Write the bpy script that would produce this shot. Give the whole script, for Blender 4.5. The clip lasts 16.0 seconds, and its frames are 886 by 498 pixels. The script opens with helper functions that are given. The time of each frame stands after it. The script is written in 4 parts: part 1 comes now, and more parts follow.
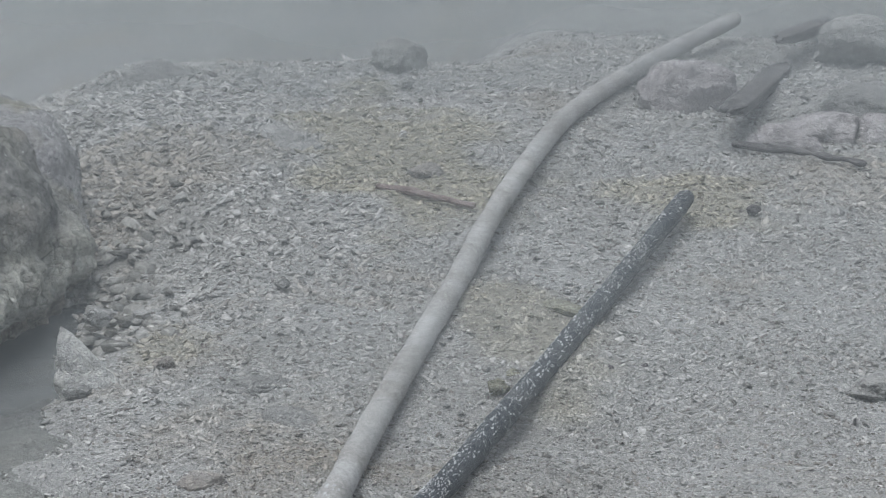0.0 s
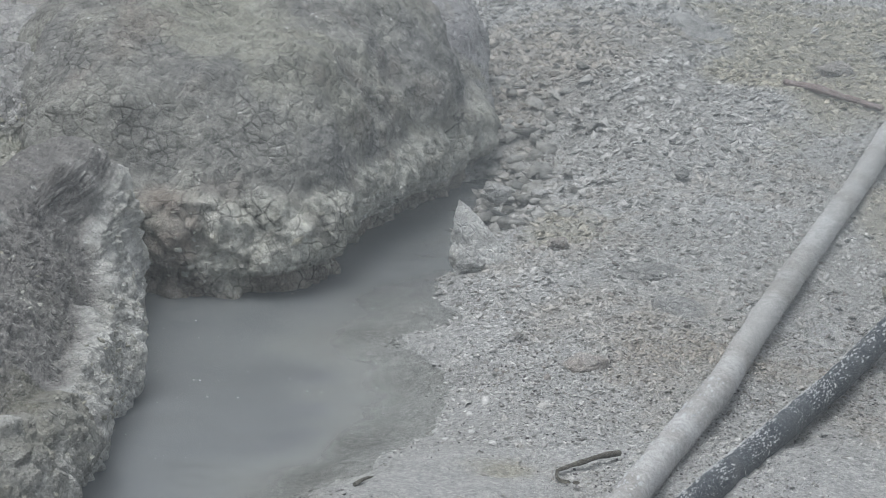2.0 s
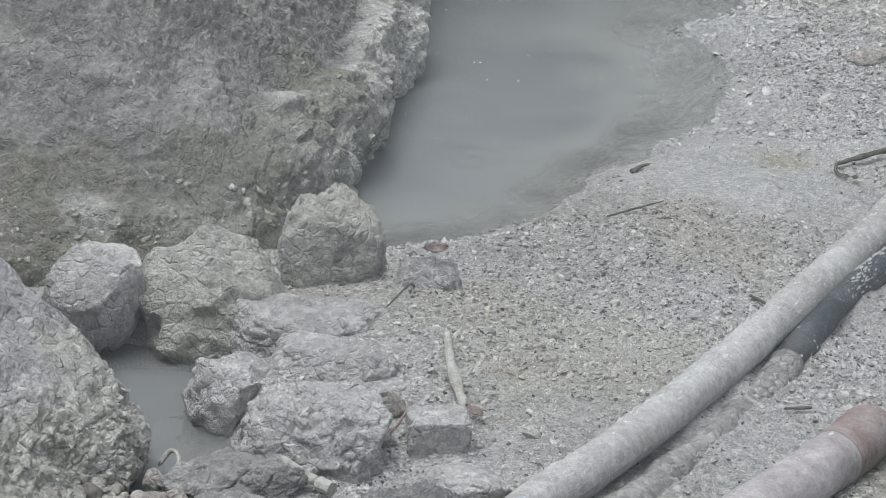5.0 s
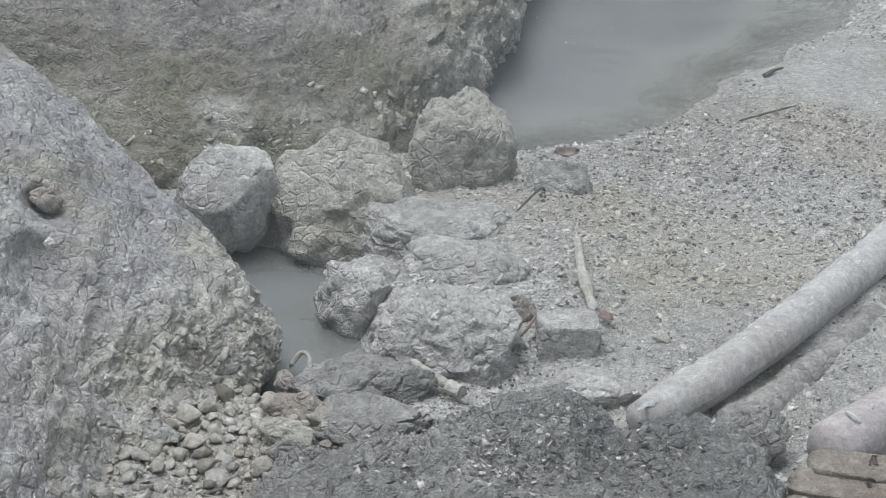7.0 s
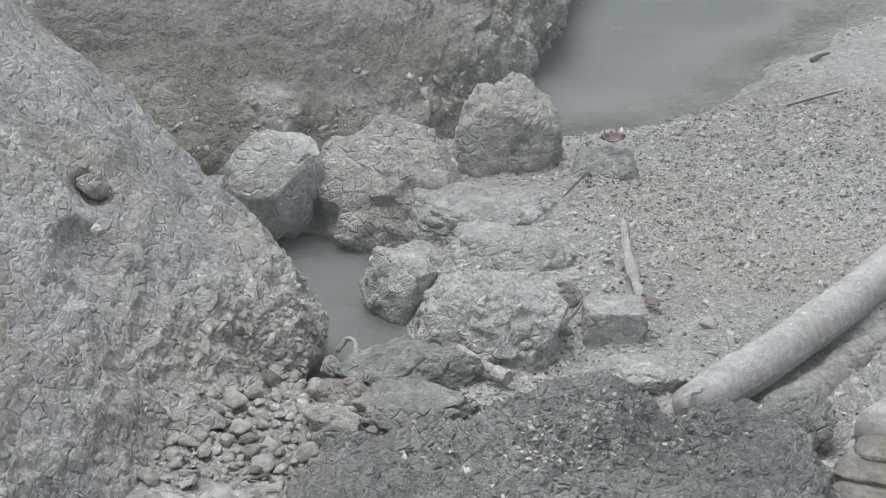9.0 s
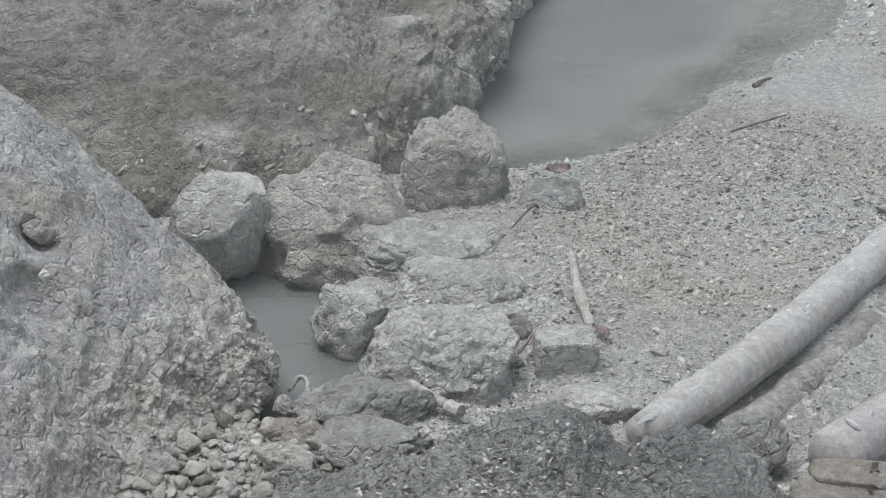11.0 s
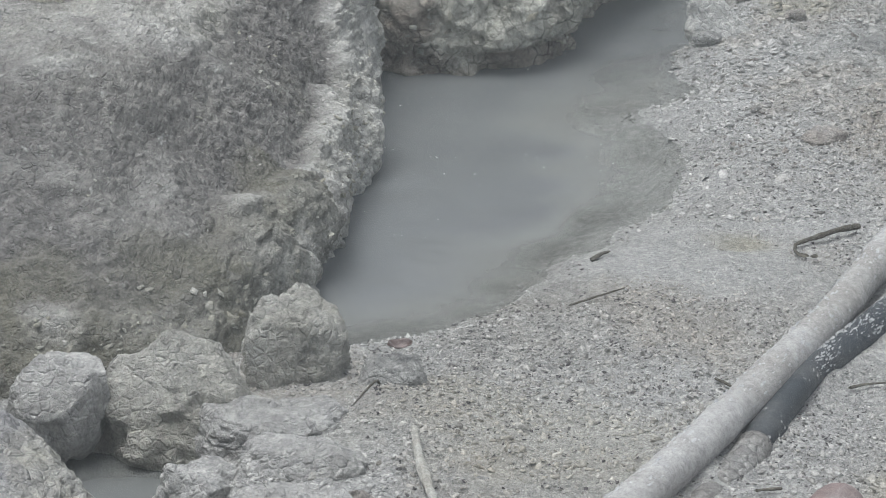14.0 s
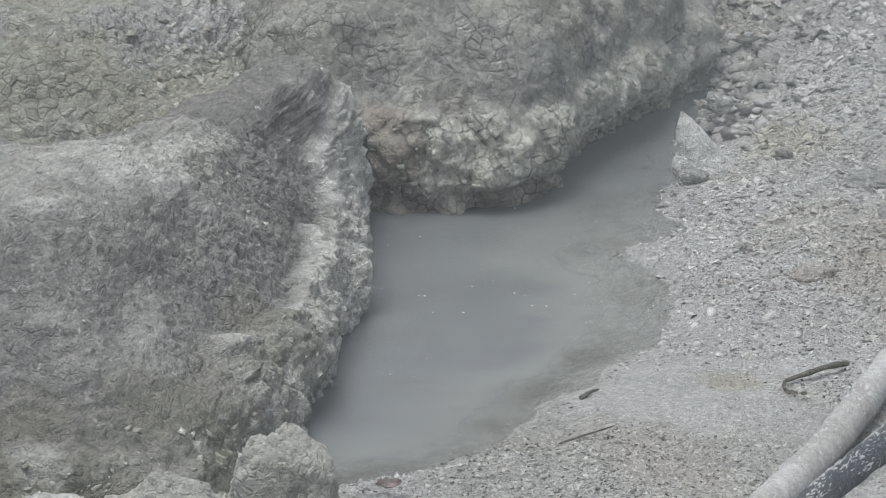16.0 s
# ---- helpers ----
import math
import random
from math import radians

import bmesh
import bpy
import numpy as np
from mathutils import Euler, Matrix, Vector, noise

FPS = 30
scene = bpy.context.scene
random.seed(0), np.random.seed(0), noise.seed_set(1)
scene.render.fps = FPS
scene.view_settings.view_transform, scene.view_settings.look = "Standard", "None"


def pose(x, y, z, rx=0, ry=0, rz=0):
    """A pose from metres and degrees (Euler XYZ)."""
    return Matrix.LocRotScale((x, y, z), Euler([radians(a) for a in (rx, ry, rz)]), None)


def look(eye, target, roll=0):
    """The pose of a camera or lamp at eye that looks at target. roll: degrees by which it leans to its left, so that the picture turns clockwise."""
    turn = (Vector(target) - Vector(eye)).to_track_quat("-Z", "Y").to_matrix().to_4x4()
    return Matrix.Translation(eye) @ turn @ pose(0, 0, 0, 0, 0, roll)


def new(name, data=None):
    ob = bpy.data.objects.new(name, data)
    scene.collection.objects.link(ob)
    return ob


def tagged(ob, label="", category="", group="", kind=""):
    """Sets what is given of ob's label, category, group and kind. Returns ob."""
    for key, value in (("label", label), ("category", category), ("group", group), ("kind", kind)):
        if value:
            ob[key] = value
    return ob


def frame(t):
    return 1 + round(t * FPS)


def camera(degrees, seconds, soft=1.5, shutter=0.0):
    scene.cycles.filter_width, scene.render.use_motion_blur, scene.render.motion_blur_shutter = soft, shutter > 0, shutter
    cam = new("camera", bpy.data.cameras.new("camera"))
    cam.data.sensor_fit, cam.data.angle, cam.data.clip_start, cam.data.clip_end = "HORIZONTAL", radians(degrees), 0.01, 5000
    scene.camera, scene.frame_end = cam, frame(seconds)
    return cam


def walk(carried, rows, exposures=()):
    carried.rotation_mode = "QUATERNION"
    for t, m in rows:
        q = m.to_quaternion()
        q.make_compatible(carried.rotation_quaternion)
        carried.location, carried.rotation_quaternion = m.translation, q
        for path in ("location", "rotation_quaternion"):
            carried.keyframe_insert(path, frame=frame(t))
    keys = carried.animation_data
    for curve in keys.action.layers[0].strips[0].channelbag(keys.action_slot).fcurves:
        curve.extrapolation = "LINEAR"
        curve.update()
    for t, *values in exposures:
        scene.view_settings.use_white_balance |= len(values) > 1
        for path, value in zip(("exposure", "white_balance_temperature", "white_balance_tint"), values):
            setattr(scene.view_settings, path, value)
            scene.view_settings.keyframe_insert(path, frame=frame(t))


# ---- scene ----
cam = camera(19.4, 16.0, soft=0.9)
PATH = [
    (0, (0.0, 0.0, 1.7), (0.348, 1.917, 1.247), 1.3),
    (0.5, (0.0, 0.0, 1.7), (0.265, 1.928, 1.237), 1.6),
    (1, (0.0, 0.0, 1.7), (0.191, 1.935, 1.232), 1.7),
    (1.5, (0.0, 0.0, 1.7), (0.138, 1.936, 1.217), 2.2),
    (2, (0.0, 0.0, 1.7), (0.045, 1.923, 1.151), 3.2),
    (2.1, (0.0, 0.0, 1.7), (0.035, 1.918, 1.135), 3.2),
    (2.5, (0.0, 0.0, 1.7), (0.009, 1.893, 1.056), 3.4),
    (3, (0.0, 0.0, 1.7), (-0.036, 1.872, 0.996), 3.3),
    (3.5, (0.0, 0.0, 1.7), (-0.079, 1.852, 0.948), 3.5),
    (3.7, (0.0, 0.0, 1.7), (-0.098, 1.841, 0.925), 3.5),
    (5.8, (0.0, 0.0, 1.7), (-0.182, 1.824, 0.901), 2.5),
    (6, (0.0, 0.0, 1.7), (-0.195, 1.818, 0.889), 2.4),
    (6.5, (0.0, 0.0, 1.7), (-0.235, 1.797, 0.854), 2.1),
    (7, (0.0, 0.0, 1.7), (-0.247, 1.789, 0.841), 1.9),
    (7.5, (0.0, 0.0, 1.7), (-0.251, 1.777, 0.818), 1.7),
    (8, (0.0, 0.0, 1.7), (-0.262, 1.777, 0.819), 1.5),
    (8.5, (0.0, 0.0, 1.7), (-0.275, 1.778, 0.827), 1.3),
    (8.7, (0.0, 0.0, 1.7), (-0.28, 1.778, 0.829), 1.4),
    (10.8, (0.0, 0.0, 1.7), (-0.264, 1.785, 0.838), 0.4),
    (11, (0.0, 0.0, 1.7), (-0.244, 1.796, 0.855), 0.2),
    (11.5, (0.0, 0.0, 1.7), (-0.169, 1.834, 0.921), 0.3),
    (12, (0.0, 0.0, 1.7), (-0.131, 1.848, 0.948), 0.4),
    (12.5, (0.0, 0.0, 1.7), (-0.127, 1.851, 0.954), 0.7),
    (13, (0.0, 0.0, 1.7), (-0.126, 1.855, 0.964), 0.7),
    (13.5, (0.0, 0.0, 1.7), (-0.126, 1.859, 0.972), 0.8),
    (14, (0.0, 0.0, 1.7), (-0.129, 1.862, 0.981), 0.9),
    (14.5, (0.0, 0.0, 1.7), (-0.135, 1.871, 1.006), 0.8),
    (15, (0.0, 0.0, 1.7), (-0.134, 1.879, 1.027), 0.7),
    (15.5, (0.0, 0.0, 1.7), (-0.133, 1.887, 1.051), 0.8),
    (16, (0.0, 0.0, 1.7), (-0.124, 1.898, 1.082), 0.7),
]
walk(cam, [(t, look(eye, target, roll)) for t, eye, target, roll in PATH],
     [(0.0, -0.07, 6050, 8), (2.0, 0.09, 6080, 8), (3.7, 0.23, 6110, 8), (7.0, 0.28, 6150, 8), (12.0, 0.19, 6170, 8), (16.0, 0.23, 6210, 8)])

# ---- world and light: bright overcast sky ----
SUN_EL, SUN_ROT = radians(77), radians(-100)
world = bpy.data.worlds.new("overcast_sky")
scene.world = world
world.use_nodes = True
wn, wl = world.node_tree.nodes, world.node_tree.links
sky = wn.new("ShaderNodeTexSky")
sky.sky_type = 'NISHITA'
sky.sun_disc = False
sky.sun_elevation, sky.sun_rotation = SUN_EL, SUN_ROT
sky.dust_density, sky.ozone_density = 4.0, 1.0
grey = wn.new("ShaderNodeHueSaturation")
grey.inputs["Saturation"].default_value = 0.22
wl.new(sky.outputs["Color"], grey.inputs["Color"])
wl.new(grey.outputs["Color"], wn["Background"].inputs["Color"])
wn["Background"].inputs["Strength"].default_value = 0.15
sun = bpy.data.lights.new("sun", 'SUN')
sun.energy, sun.angle, sun.color = 1.5, radians(40), (1.0, 0.98, 0.95)
sun_ob = new("sun", sun)
sun_ob.matrix_world = look((0, 0, 0), (-math.sin(SUN_ROT) * math.cos(SUN_EL), -math.cos(SUN_ROT) * math.cos(SUN_EL), -math.sin(SUN_EL)))


# ---- noise on arrays ----
def lattice(ix, iy, iz, seed):
    h = (ix * 374761393 + iy * 668265263 + iz * 2147483647 + seed * 974634541) & 0xFFFFFFFF
    h = ((h ^ (h >> 13)) * 1274126177) & 0xFFFFFFFF
    h = ((h ^ (h >> 16)) * 2246822519) & 0xFFFFFFFF
    return ((h ^ (h >> 15)) & 0xFFFFFF) / 8388607.5 - 1.0


def vnoise(p, seed=0):
    i = np.floor(p).astype(np.int64)
    f = p - i
    f = f * f * f * (f * (f * 6 - 15) + 10)
    out = 0
    for dx in (0, 1):
        wx = f[:, 0] if dx else 1 - f[:, 0]
        for dy in (0, 1):
            wy = f[:, 1] if dy else 1 - f[:, 1]
            for dz in (0, 1):
                wz = f[:, 2] if dz else 1 - f[:, 2]
                out = out + wx * wy * wz * lattice(i[:, 0] + dx, i[:, 1] + dy, i[:, 2] + dz, seed)
    return out


def fbm(p, octaves=4, seed=0, gain=0.5):
    p = np.asarray(p, float)
    out, amp = 0, 1.0
    for k in range(octaves):
        out = out + amp * vnoise(p * 2.03 ** k + 17.3 * k, seed + k)
        amp *= gain
    return out


def ridged(p, octaves=3, seed=0):
    out, amp = 0, 1.0
    for k in range(octaves):
        out = out + amp * (1 - 2 * np.abs(vnoise(p * 2.1 ** k + 9.1 * k, seed + k)))
        amp *= 0.5
    return out


def cells(p, seed=0):
    """Distance to the nearest and to the second nearest of scattered points."""
    i = np.floor(p).astype(np.int64)
    f1, f2 = np.full(len(p), 9.0), np.full(len(p), 9.0)
    for dx in (-1, 0, 1):
        for dy in (-1, 0, 1):
            for dz in (-1, 0, 1):
                cx, cy, cz = i[:, 0] + dx, i[:, 1] + dy, i[:, 2] + dz
                d = np.sqrt((cx + 0.5 + 0.45 * lattice(cx, cy, cz, seed) - p[:, 0]) ** 2 + (cy + 0.5 + 0.45 * lattice(cx, cy, cz, seed + 31) - p[:, 1]) ** 2
                            + (cz + 0.5 + 0.45 * lattice(cx, cy, cz, seed + 57) - p[:, 2]) ** 2)
                f2 = np.minimum(f2, np.maximum(f1, d))
                f1 = np.minimum(f1, d)
    return f1, f2


def crumble(p, scale, seed):
    """Broken crust: raised uneven pieces with deep joints, from about -1 to 1."""
    q = p * scale + 0.35 * np.stack([fbm(p * scale * 0.8 + 5 * k, 2, seed + k) for k in range(3)], 1)
    f1, f2 = cells(q, seed)
    return np.clip((f2 - f1) * 2.2, 0, 1) * 1.3 - 0.9 + 0.5 * (0.5 - f1)


def step(a, b, v):
    t = np.clip((v - a) / (b - a), 0, 1)
    return t * t * (3 - 2 * t)


def flat3(x, y):
    return np.stack([x, y, 0 * x], 1)


# ---- materials ----
def links(mat):
    return mat.node_tree.nodes, mat.node_tree.links


def earth(name, colours, patch=2.0, grain=45.0, rough=0.95, bump=0.5, crack=0.0, bumpscale=90.0, tint=None, tintscale=1.0, speck=0.0, spec=0.2, vary="", over=None, crisp=0.4, relief=0.02, flaky=0.0, edge=0.62, mottle=0.65, stain=None):
    """Mineral surface: patches between three colours, grain, cracks, stains and fine relief, in metres of the world."""
    m = bpy.data.materials.new(name)
    m.use_nodes = True
    n, l = links(m)
    b = n["Principled BSDF"]
    b.inputs["Roughness"].default_value = rough
    b.inputs["Specular IOR Level"].default_value = spec
    geo = n.new("ShaderNodeNewGeometry")

    def noisy(scale, detail=6, distort=0.0, rough_=0.6):
        t = n.new("ShaderNodeTexNoise")
        t.inputs["Scale"].default_value, t.inputs["Detail"].default_value = scale, detail
        t.inputs["Roughness"].default_value, t.inputs["Distortion"].default_value = rough_, distort
        l.new(geo.outputs["Position"], t.inputs["Vector"])
        return t.outputs["Fac"]

    def ramp(fac, stops):
        r = n.new("ShaderNodeValToRGB")
        while len(r.color_ramp.elements) < len(stops):
            r.color_ramp.elements.new(0.5)
        for e, (p, c) in zip(r.color_ramp.elements, stops):
            e.position, e.color = p, (*c, 1)
        l.new(fac, r.inputs["Fac"])
        return r.outputs["Color"]

    def mix(a, c, fac, mode='MIX'):
        x = n.new("ShaderNodeMix")
        x.data_type, x.blend_type = 'RGBA', mode
        for sock, v in ((x.inputs[6], a), (x.inputs[7], c), (x.inputs[0], fac)):
            if isinstance(v, (int, float)):
                sock.default_value = v
            elif isinstance(v, tuple):
                sock.default_value = (*v, 1)
            else:
                l.new(v, sock)
        return x.outputs[2]

    c = ramp(noisy(patch, 8, 0.4), [(0.32, colours[0]), (0.5, colours[1]), (0.68, colours[2])])
    g = ramp(noisy(grain, 8, 0.2, 0.7), [(0.25, (0.45, 0.45, 0.46)), (0.5, (0.95, 0.95, 0.95)), (0.72, (1.45, 1.45, 1.42))])
    c = mix(c, g, mottle, 'MULTIPLY')
    fine = ramp(noisy(grain * 4.2, 5, 0.0, 0.65), [(0.30, (0.42, 0.42, 0.43)), (0.47, (0.95, 0.95, 0.95)), (0.56, (1.05, 1.05, 1.05)), (0.70, (1.55, 1.55, 1.53))])
    c = mix(c, fine, crisp, 'MULTIPLY')
    if tint:
        c = mix(c, tint, ramp(noisy(tintscale, 5, 0.6), [(0.52, (0, 0, 0)), (0.66, (0.75, 0.75, 0.75))]))
    if speck:
        c = mix(c, (0.62, 0.61, 0.58), ramp(noisy(grain * 0.8, 2, 0.0), [(0.70 - 0.05 * speck, (0, 0, 0)), (0.76, (1, 1, 1))]))
    if over:
        att = n.new("ShaderNodeAttribute")
        att.attribute_name = "crust"
        oc = ramp(noisy(patch * 4, 6, 0.5), [(0.35, over[0]), (0.6, over[1])])
        c = mix(c, mix(mix(oc, g, 0.6, 'MULTIPLY'), fine, 0.8 * crisp, 'MULTIPLY'), att.outputs["Fac"])
    if stain:
        sp = n.new("ShaderNodeAttribute")
        sp.attribute_name = "stain"
        c = mix(c, mix(mix(stain, g, 0.5, 'MULTIPLY'), fine, 0.8 * crisp, 'MULTIPLY'), sp.outputs["Fac"])
    height = noisy(bumpscale, 8, 0.3, 0.72)
    if flaky:
        bend = n.new("ShaderNodeTexNoise")
        bend.inputs["Scale"].default_value, bend.inputs["Detail"].default_value = flaky * 0.7, 3
        l.new(geo.outputs["Position"], bend.inputs["Vector"])
        move = n.new("ShaderNodeVectorMath")
        move.operation = 'MULTIPLY_ADD'
        move.inputs[1].default_value = (0.55 / flaky,) * 3
        l.new(bend.outputs["Color"], move.inputs[0])
        l.new(geo.outputs["Position"], move.inputs[2])
        for k, (times, much) in enumerate(((1.0, 0.55), (2.6, 0.22))):
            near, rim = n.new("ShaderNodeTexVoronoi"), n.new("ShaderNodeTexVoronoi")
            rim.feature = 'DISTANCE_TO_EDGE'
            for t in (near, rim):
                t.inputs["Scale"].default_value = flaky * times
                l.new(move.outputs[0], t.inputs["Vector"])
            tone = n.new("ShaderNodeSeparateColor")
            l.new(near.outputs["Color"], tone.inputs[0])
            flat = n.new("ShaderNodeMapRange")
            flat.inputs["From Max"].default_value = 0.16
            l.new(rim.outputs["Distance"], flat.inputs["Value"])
            lift = n.new("ShaderNodeMath")
            lift.operation = 'MULTIPLY'
            l.new(tone.outputs[0], lift.inputs[0])
            l.new(flat.outputs[0], lift.inputs[1])
            total = n.new("ShaderNodeMath")
            total.operation = 'MULTIPLY_ADD'
            total.inputs[1].default_value = much
            l.new(lift.outputs[0], total.inputs[0])
            l.new(height, total.inputs[2])
            height = total.outputs[0]
            c = mix(c, ramp(tone.outputs[1], [(0.0, (0.87, 0.87, 0.87)), (1.0, (1.11, 1.11, 1.10))]), 0.9, 'MULTIPLY')
            if k:
                continue
            # Crevice shade between the flakes, painted into the colour; edge sets how dark.
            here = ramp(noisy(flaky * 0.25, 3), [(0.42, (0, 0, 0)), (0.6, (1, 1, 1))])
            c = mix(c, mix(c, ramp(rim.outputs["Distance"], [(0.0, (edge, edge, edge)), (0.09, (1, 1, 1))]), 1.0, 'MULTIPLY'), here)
    if vary:
        src = n.new("ShaderNodeObjectInfo").outputs["Random"] if vary == "object" else geo.outputs["Random Per Island"]
        c = mix(c, ramp(src, [(0.0, (0.50, 0.49, 0.47)), (0.18, (0.90, 0.89, 0.86)), (0.6, (1.08, 1.08, 1.06)), (0.88, (1.14, 1.13, 1.11)), (1.0, (1.28, 1.27, 1.25))]), 1.0, 'MULTIPLY')
    if crack:
        v = n.new("ShaderNodeTexVoronoi")
        v.feature = 'DISTANCE_TO_EDGE'
        v.inputs["Scale"].default_value = crack
        warp = n.new("ShaderNodeMix")
        warp.data_type = 'VECTOR'
        warp.inputs[0].default_value = 0.06
        l.new(geo.outputs["Position"], warp.inputs[4])
        wob = n.new("ShaderNodeTexNoise")
        wob.inputs["Scale"].default_value = 12
        l.new(geo.outputs["Position"], wob.inputs["Vector"])
        l.new(wob.outputs["Color"], warp.inputs[5])
        l.new(warp.outputs[1], v.inputs["Vector"])
        k = ramp(v.outputs["Distance"], [(0.0, (0.35, 0.35, 0.35)), (0.05, (1, 1, 1))])
        some = ramp(noisy(patch * 2.5, 3), [(0.45, (0, 0, 0)), (0.58, (1, 1, 1))])
        if over:
            some = mix(some, att.outputs["Fac"], 1.0, 'MULTIPLY')
        c = mix(c, mix(c, k, 1.0, 'MULTIPLY'), some)
    l.new(c, b.inputs["Base Color"])
    bp = n.new("ShaderNodeBump")
    bp.inputs["Strength"].default_value, bp.inputs["Distance"].default_value = min(bump, 1.0), relief
    hsum = n.new("ShaderNodeMath")
    hsum.operation = 'MULTIPLY_ADD'
    hsum.inputs[1].default_value = 0.35
    l.new(noisy(bumpscale * 3.5, 4, 0.0, 0.6), hsum.inputs[0])
    l.new(height, hsum.inputs[2])
    l.new(hsum.outputs[0], bp.inputs["Height"])
    l.new(bp.outputs["Normal"], b.inputs["Normal"])
    return m


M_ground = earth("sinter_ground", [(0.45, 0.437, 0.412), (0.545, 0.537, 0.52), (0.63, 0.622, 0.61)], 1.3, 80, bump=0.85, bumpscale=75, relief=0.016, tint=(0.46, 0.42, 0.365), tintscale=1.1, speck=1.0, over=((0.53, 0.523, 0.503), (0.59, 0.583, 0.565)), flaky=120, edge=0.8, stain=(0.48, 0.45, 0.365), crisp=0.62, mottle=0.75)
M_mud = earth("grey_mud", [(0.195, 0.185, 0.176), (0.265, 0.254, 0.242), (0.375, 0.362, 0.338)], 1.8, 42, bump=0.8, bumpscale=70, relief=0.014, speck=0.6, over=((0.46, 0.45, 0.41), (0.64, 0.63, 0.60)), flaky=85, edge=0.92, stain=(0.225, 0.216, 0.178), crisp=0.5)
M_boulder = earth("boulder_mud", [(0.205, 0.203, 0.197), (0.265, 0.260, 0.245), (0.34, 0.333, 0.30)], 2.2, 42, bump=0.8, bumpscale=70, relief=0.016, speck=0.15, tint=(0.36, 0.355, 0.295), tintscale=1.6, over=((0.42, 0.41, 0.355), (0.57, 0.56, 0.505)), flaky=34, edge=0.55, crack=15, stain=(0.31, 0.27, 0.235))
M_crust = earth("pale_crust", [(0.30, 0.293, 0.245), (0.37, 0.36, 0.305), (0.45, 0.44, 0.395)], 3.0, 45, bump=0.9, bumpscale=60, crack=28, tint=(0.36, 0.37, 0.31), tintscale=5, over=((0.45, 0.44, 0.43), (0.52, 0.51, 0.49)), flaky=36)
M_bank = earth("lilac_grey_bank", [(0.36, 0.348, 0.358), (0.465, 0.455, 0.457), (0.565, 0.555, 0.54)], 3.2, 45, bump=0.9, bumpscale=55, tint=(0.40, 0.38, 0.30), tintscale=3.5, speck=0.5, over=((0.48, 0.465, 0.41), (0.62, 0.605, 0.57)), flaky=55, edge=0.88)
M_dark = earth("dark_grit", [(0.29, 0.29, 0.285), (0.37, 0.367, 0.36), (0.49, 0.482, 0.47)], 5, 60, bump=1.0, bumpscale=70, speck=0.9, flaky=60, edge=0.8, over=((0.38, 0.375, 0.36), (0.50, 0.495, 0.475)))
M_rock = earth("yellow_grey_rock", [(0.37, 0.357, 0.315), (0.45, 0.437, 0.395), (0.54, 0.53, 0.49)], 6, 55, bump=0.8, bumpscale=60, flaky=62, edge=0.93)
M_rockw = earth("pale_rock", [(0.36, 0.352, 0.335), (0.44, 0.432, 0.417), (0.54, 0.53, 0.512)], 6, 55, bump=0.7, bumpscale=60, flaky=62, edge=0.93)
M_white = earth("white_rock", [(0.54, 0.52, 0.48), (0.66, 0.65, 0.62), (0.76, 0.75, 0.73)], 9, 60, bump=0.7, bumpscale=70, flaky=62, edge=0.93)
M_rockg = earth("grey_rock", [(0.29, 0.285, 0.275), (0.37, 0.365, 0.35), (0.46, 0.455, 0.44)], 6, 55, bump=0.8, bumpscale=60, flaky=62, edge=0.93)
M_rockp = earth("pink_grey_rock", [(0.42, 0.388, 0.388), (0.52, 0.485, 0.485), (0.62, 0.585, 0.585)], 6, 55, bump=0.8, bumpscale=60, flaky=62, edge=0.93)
M_yellow = earth("sulphur_crust", [(0.30, 0.29, 0.22), (0.37, 0.36, 0.28), (0.45, 0.44, 0.37)], 14, 60, bump=0.8, flaky=60)
M_rockb = earth("brown_rock", [(0.31, 0.28, 0.255), (0.38, 0.35, 0.322), (0.46, 0.435, 0.41)], 8, 55, bump=0.7, bumpscale=60, flaky=62, edge=0.93)
M_pebble = earth("pebbles", [(0.34, 0.32, 0.29), (0.42, 0.405, 0.375), (0.50, 0.49, 0.465)], 9, 70, bump=0.6, vary="object")
M_chip = earth("gravel_chip", [(0.38, 0.37, 0.352), (0.46, 0.453, 0.44), (0.53, 0.523, 0.51)], 1.5, 90, bump=0.3, vary="island", tint=(0.37, 0.325, 0.27), tintscale=1.1, stain=(0.44, 0.41, 0.325))
M_slab = earth("broken_stone", [(0.30, 0.293, 0.272), (0.37, 0.363, 0.345), (0.44, 0.434, 0.418)], 6, 70, bump=0.5, vary="object")
M_nodule = earth("crust_nodule", [(0.35, 0.335, 0.27), (0.45, 0.44, 0.39), (0.55, 0.54, 0.51)], 7, 70, bump=0.6, vary="island")
M_pipe = earth("dusty_pipe", [(0.32, 0.305, 0.285), (0.41, 0.40, 0.385), (0.49, 0.485, 0.475)], 6, 85, rough=0.8, bump=0.4, bumpscale=130, speck=0.6)
M_dusty = earth("muddy_skin", [(0.30, 0.285, 0.27), (0.38, 0.37, 0.355), (0.46, 0.45, 0.435)], 9, 60, bump=0.7, flaky=50)
M_hose = earth("black_hose", [(0.028, 0.034, 0.042), (0.045, 0.052, 0.06), (0.11, 0.11, 0.11)], 5, 70, rough=0.55, bump=0.3, speck=1.0, spec=0.4)
M_scale = earth("white_scale", [(0.40, 0.41, 0.42), (0.5, 0.5, 0.5), (0.6, 0.6, 0.6)], 20, 90)
M_post = earth("post_wood", [(0.30, 0.275, 0.275), (0.36, 0.335, 0.33), (0.43, 0.405, 0.40)], 8, 60, rough=0.7, bump=0.3, speck=0.4)
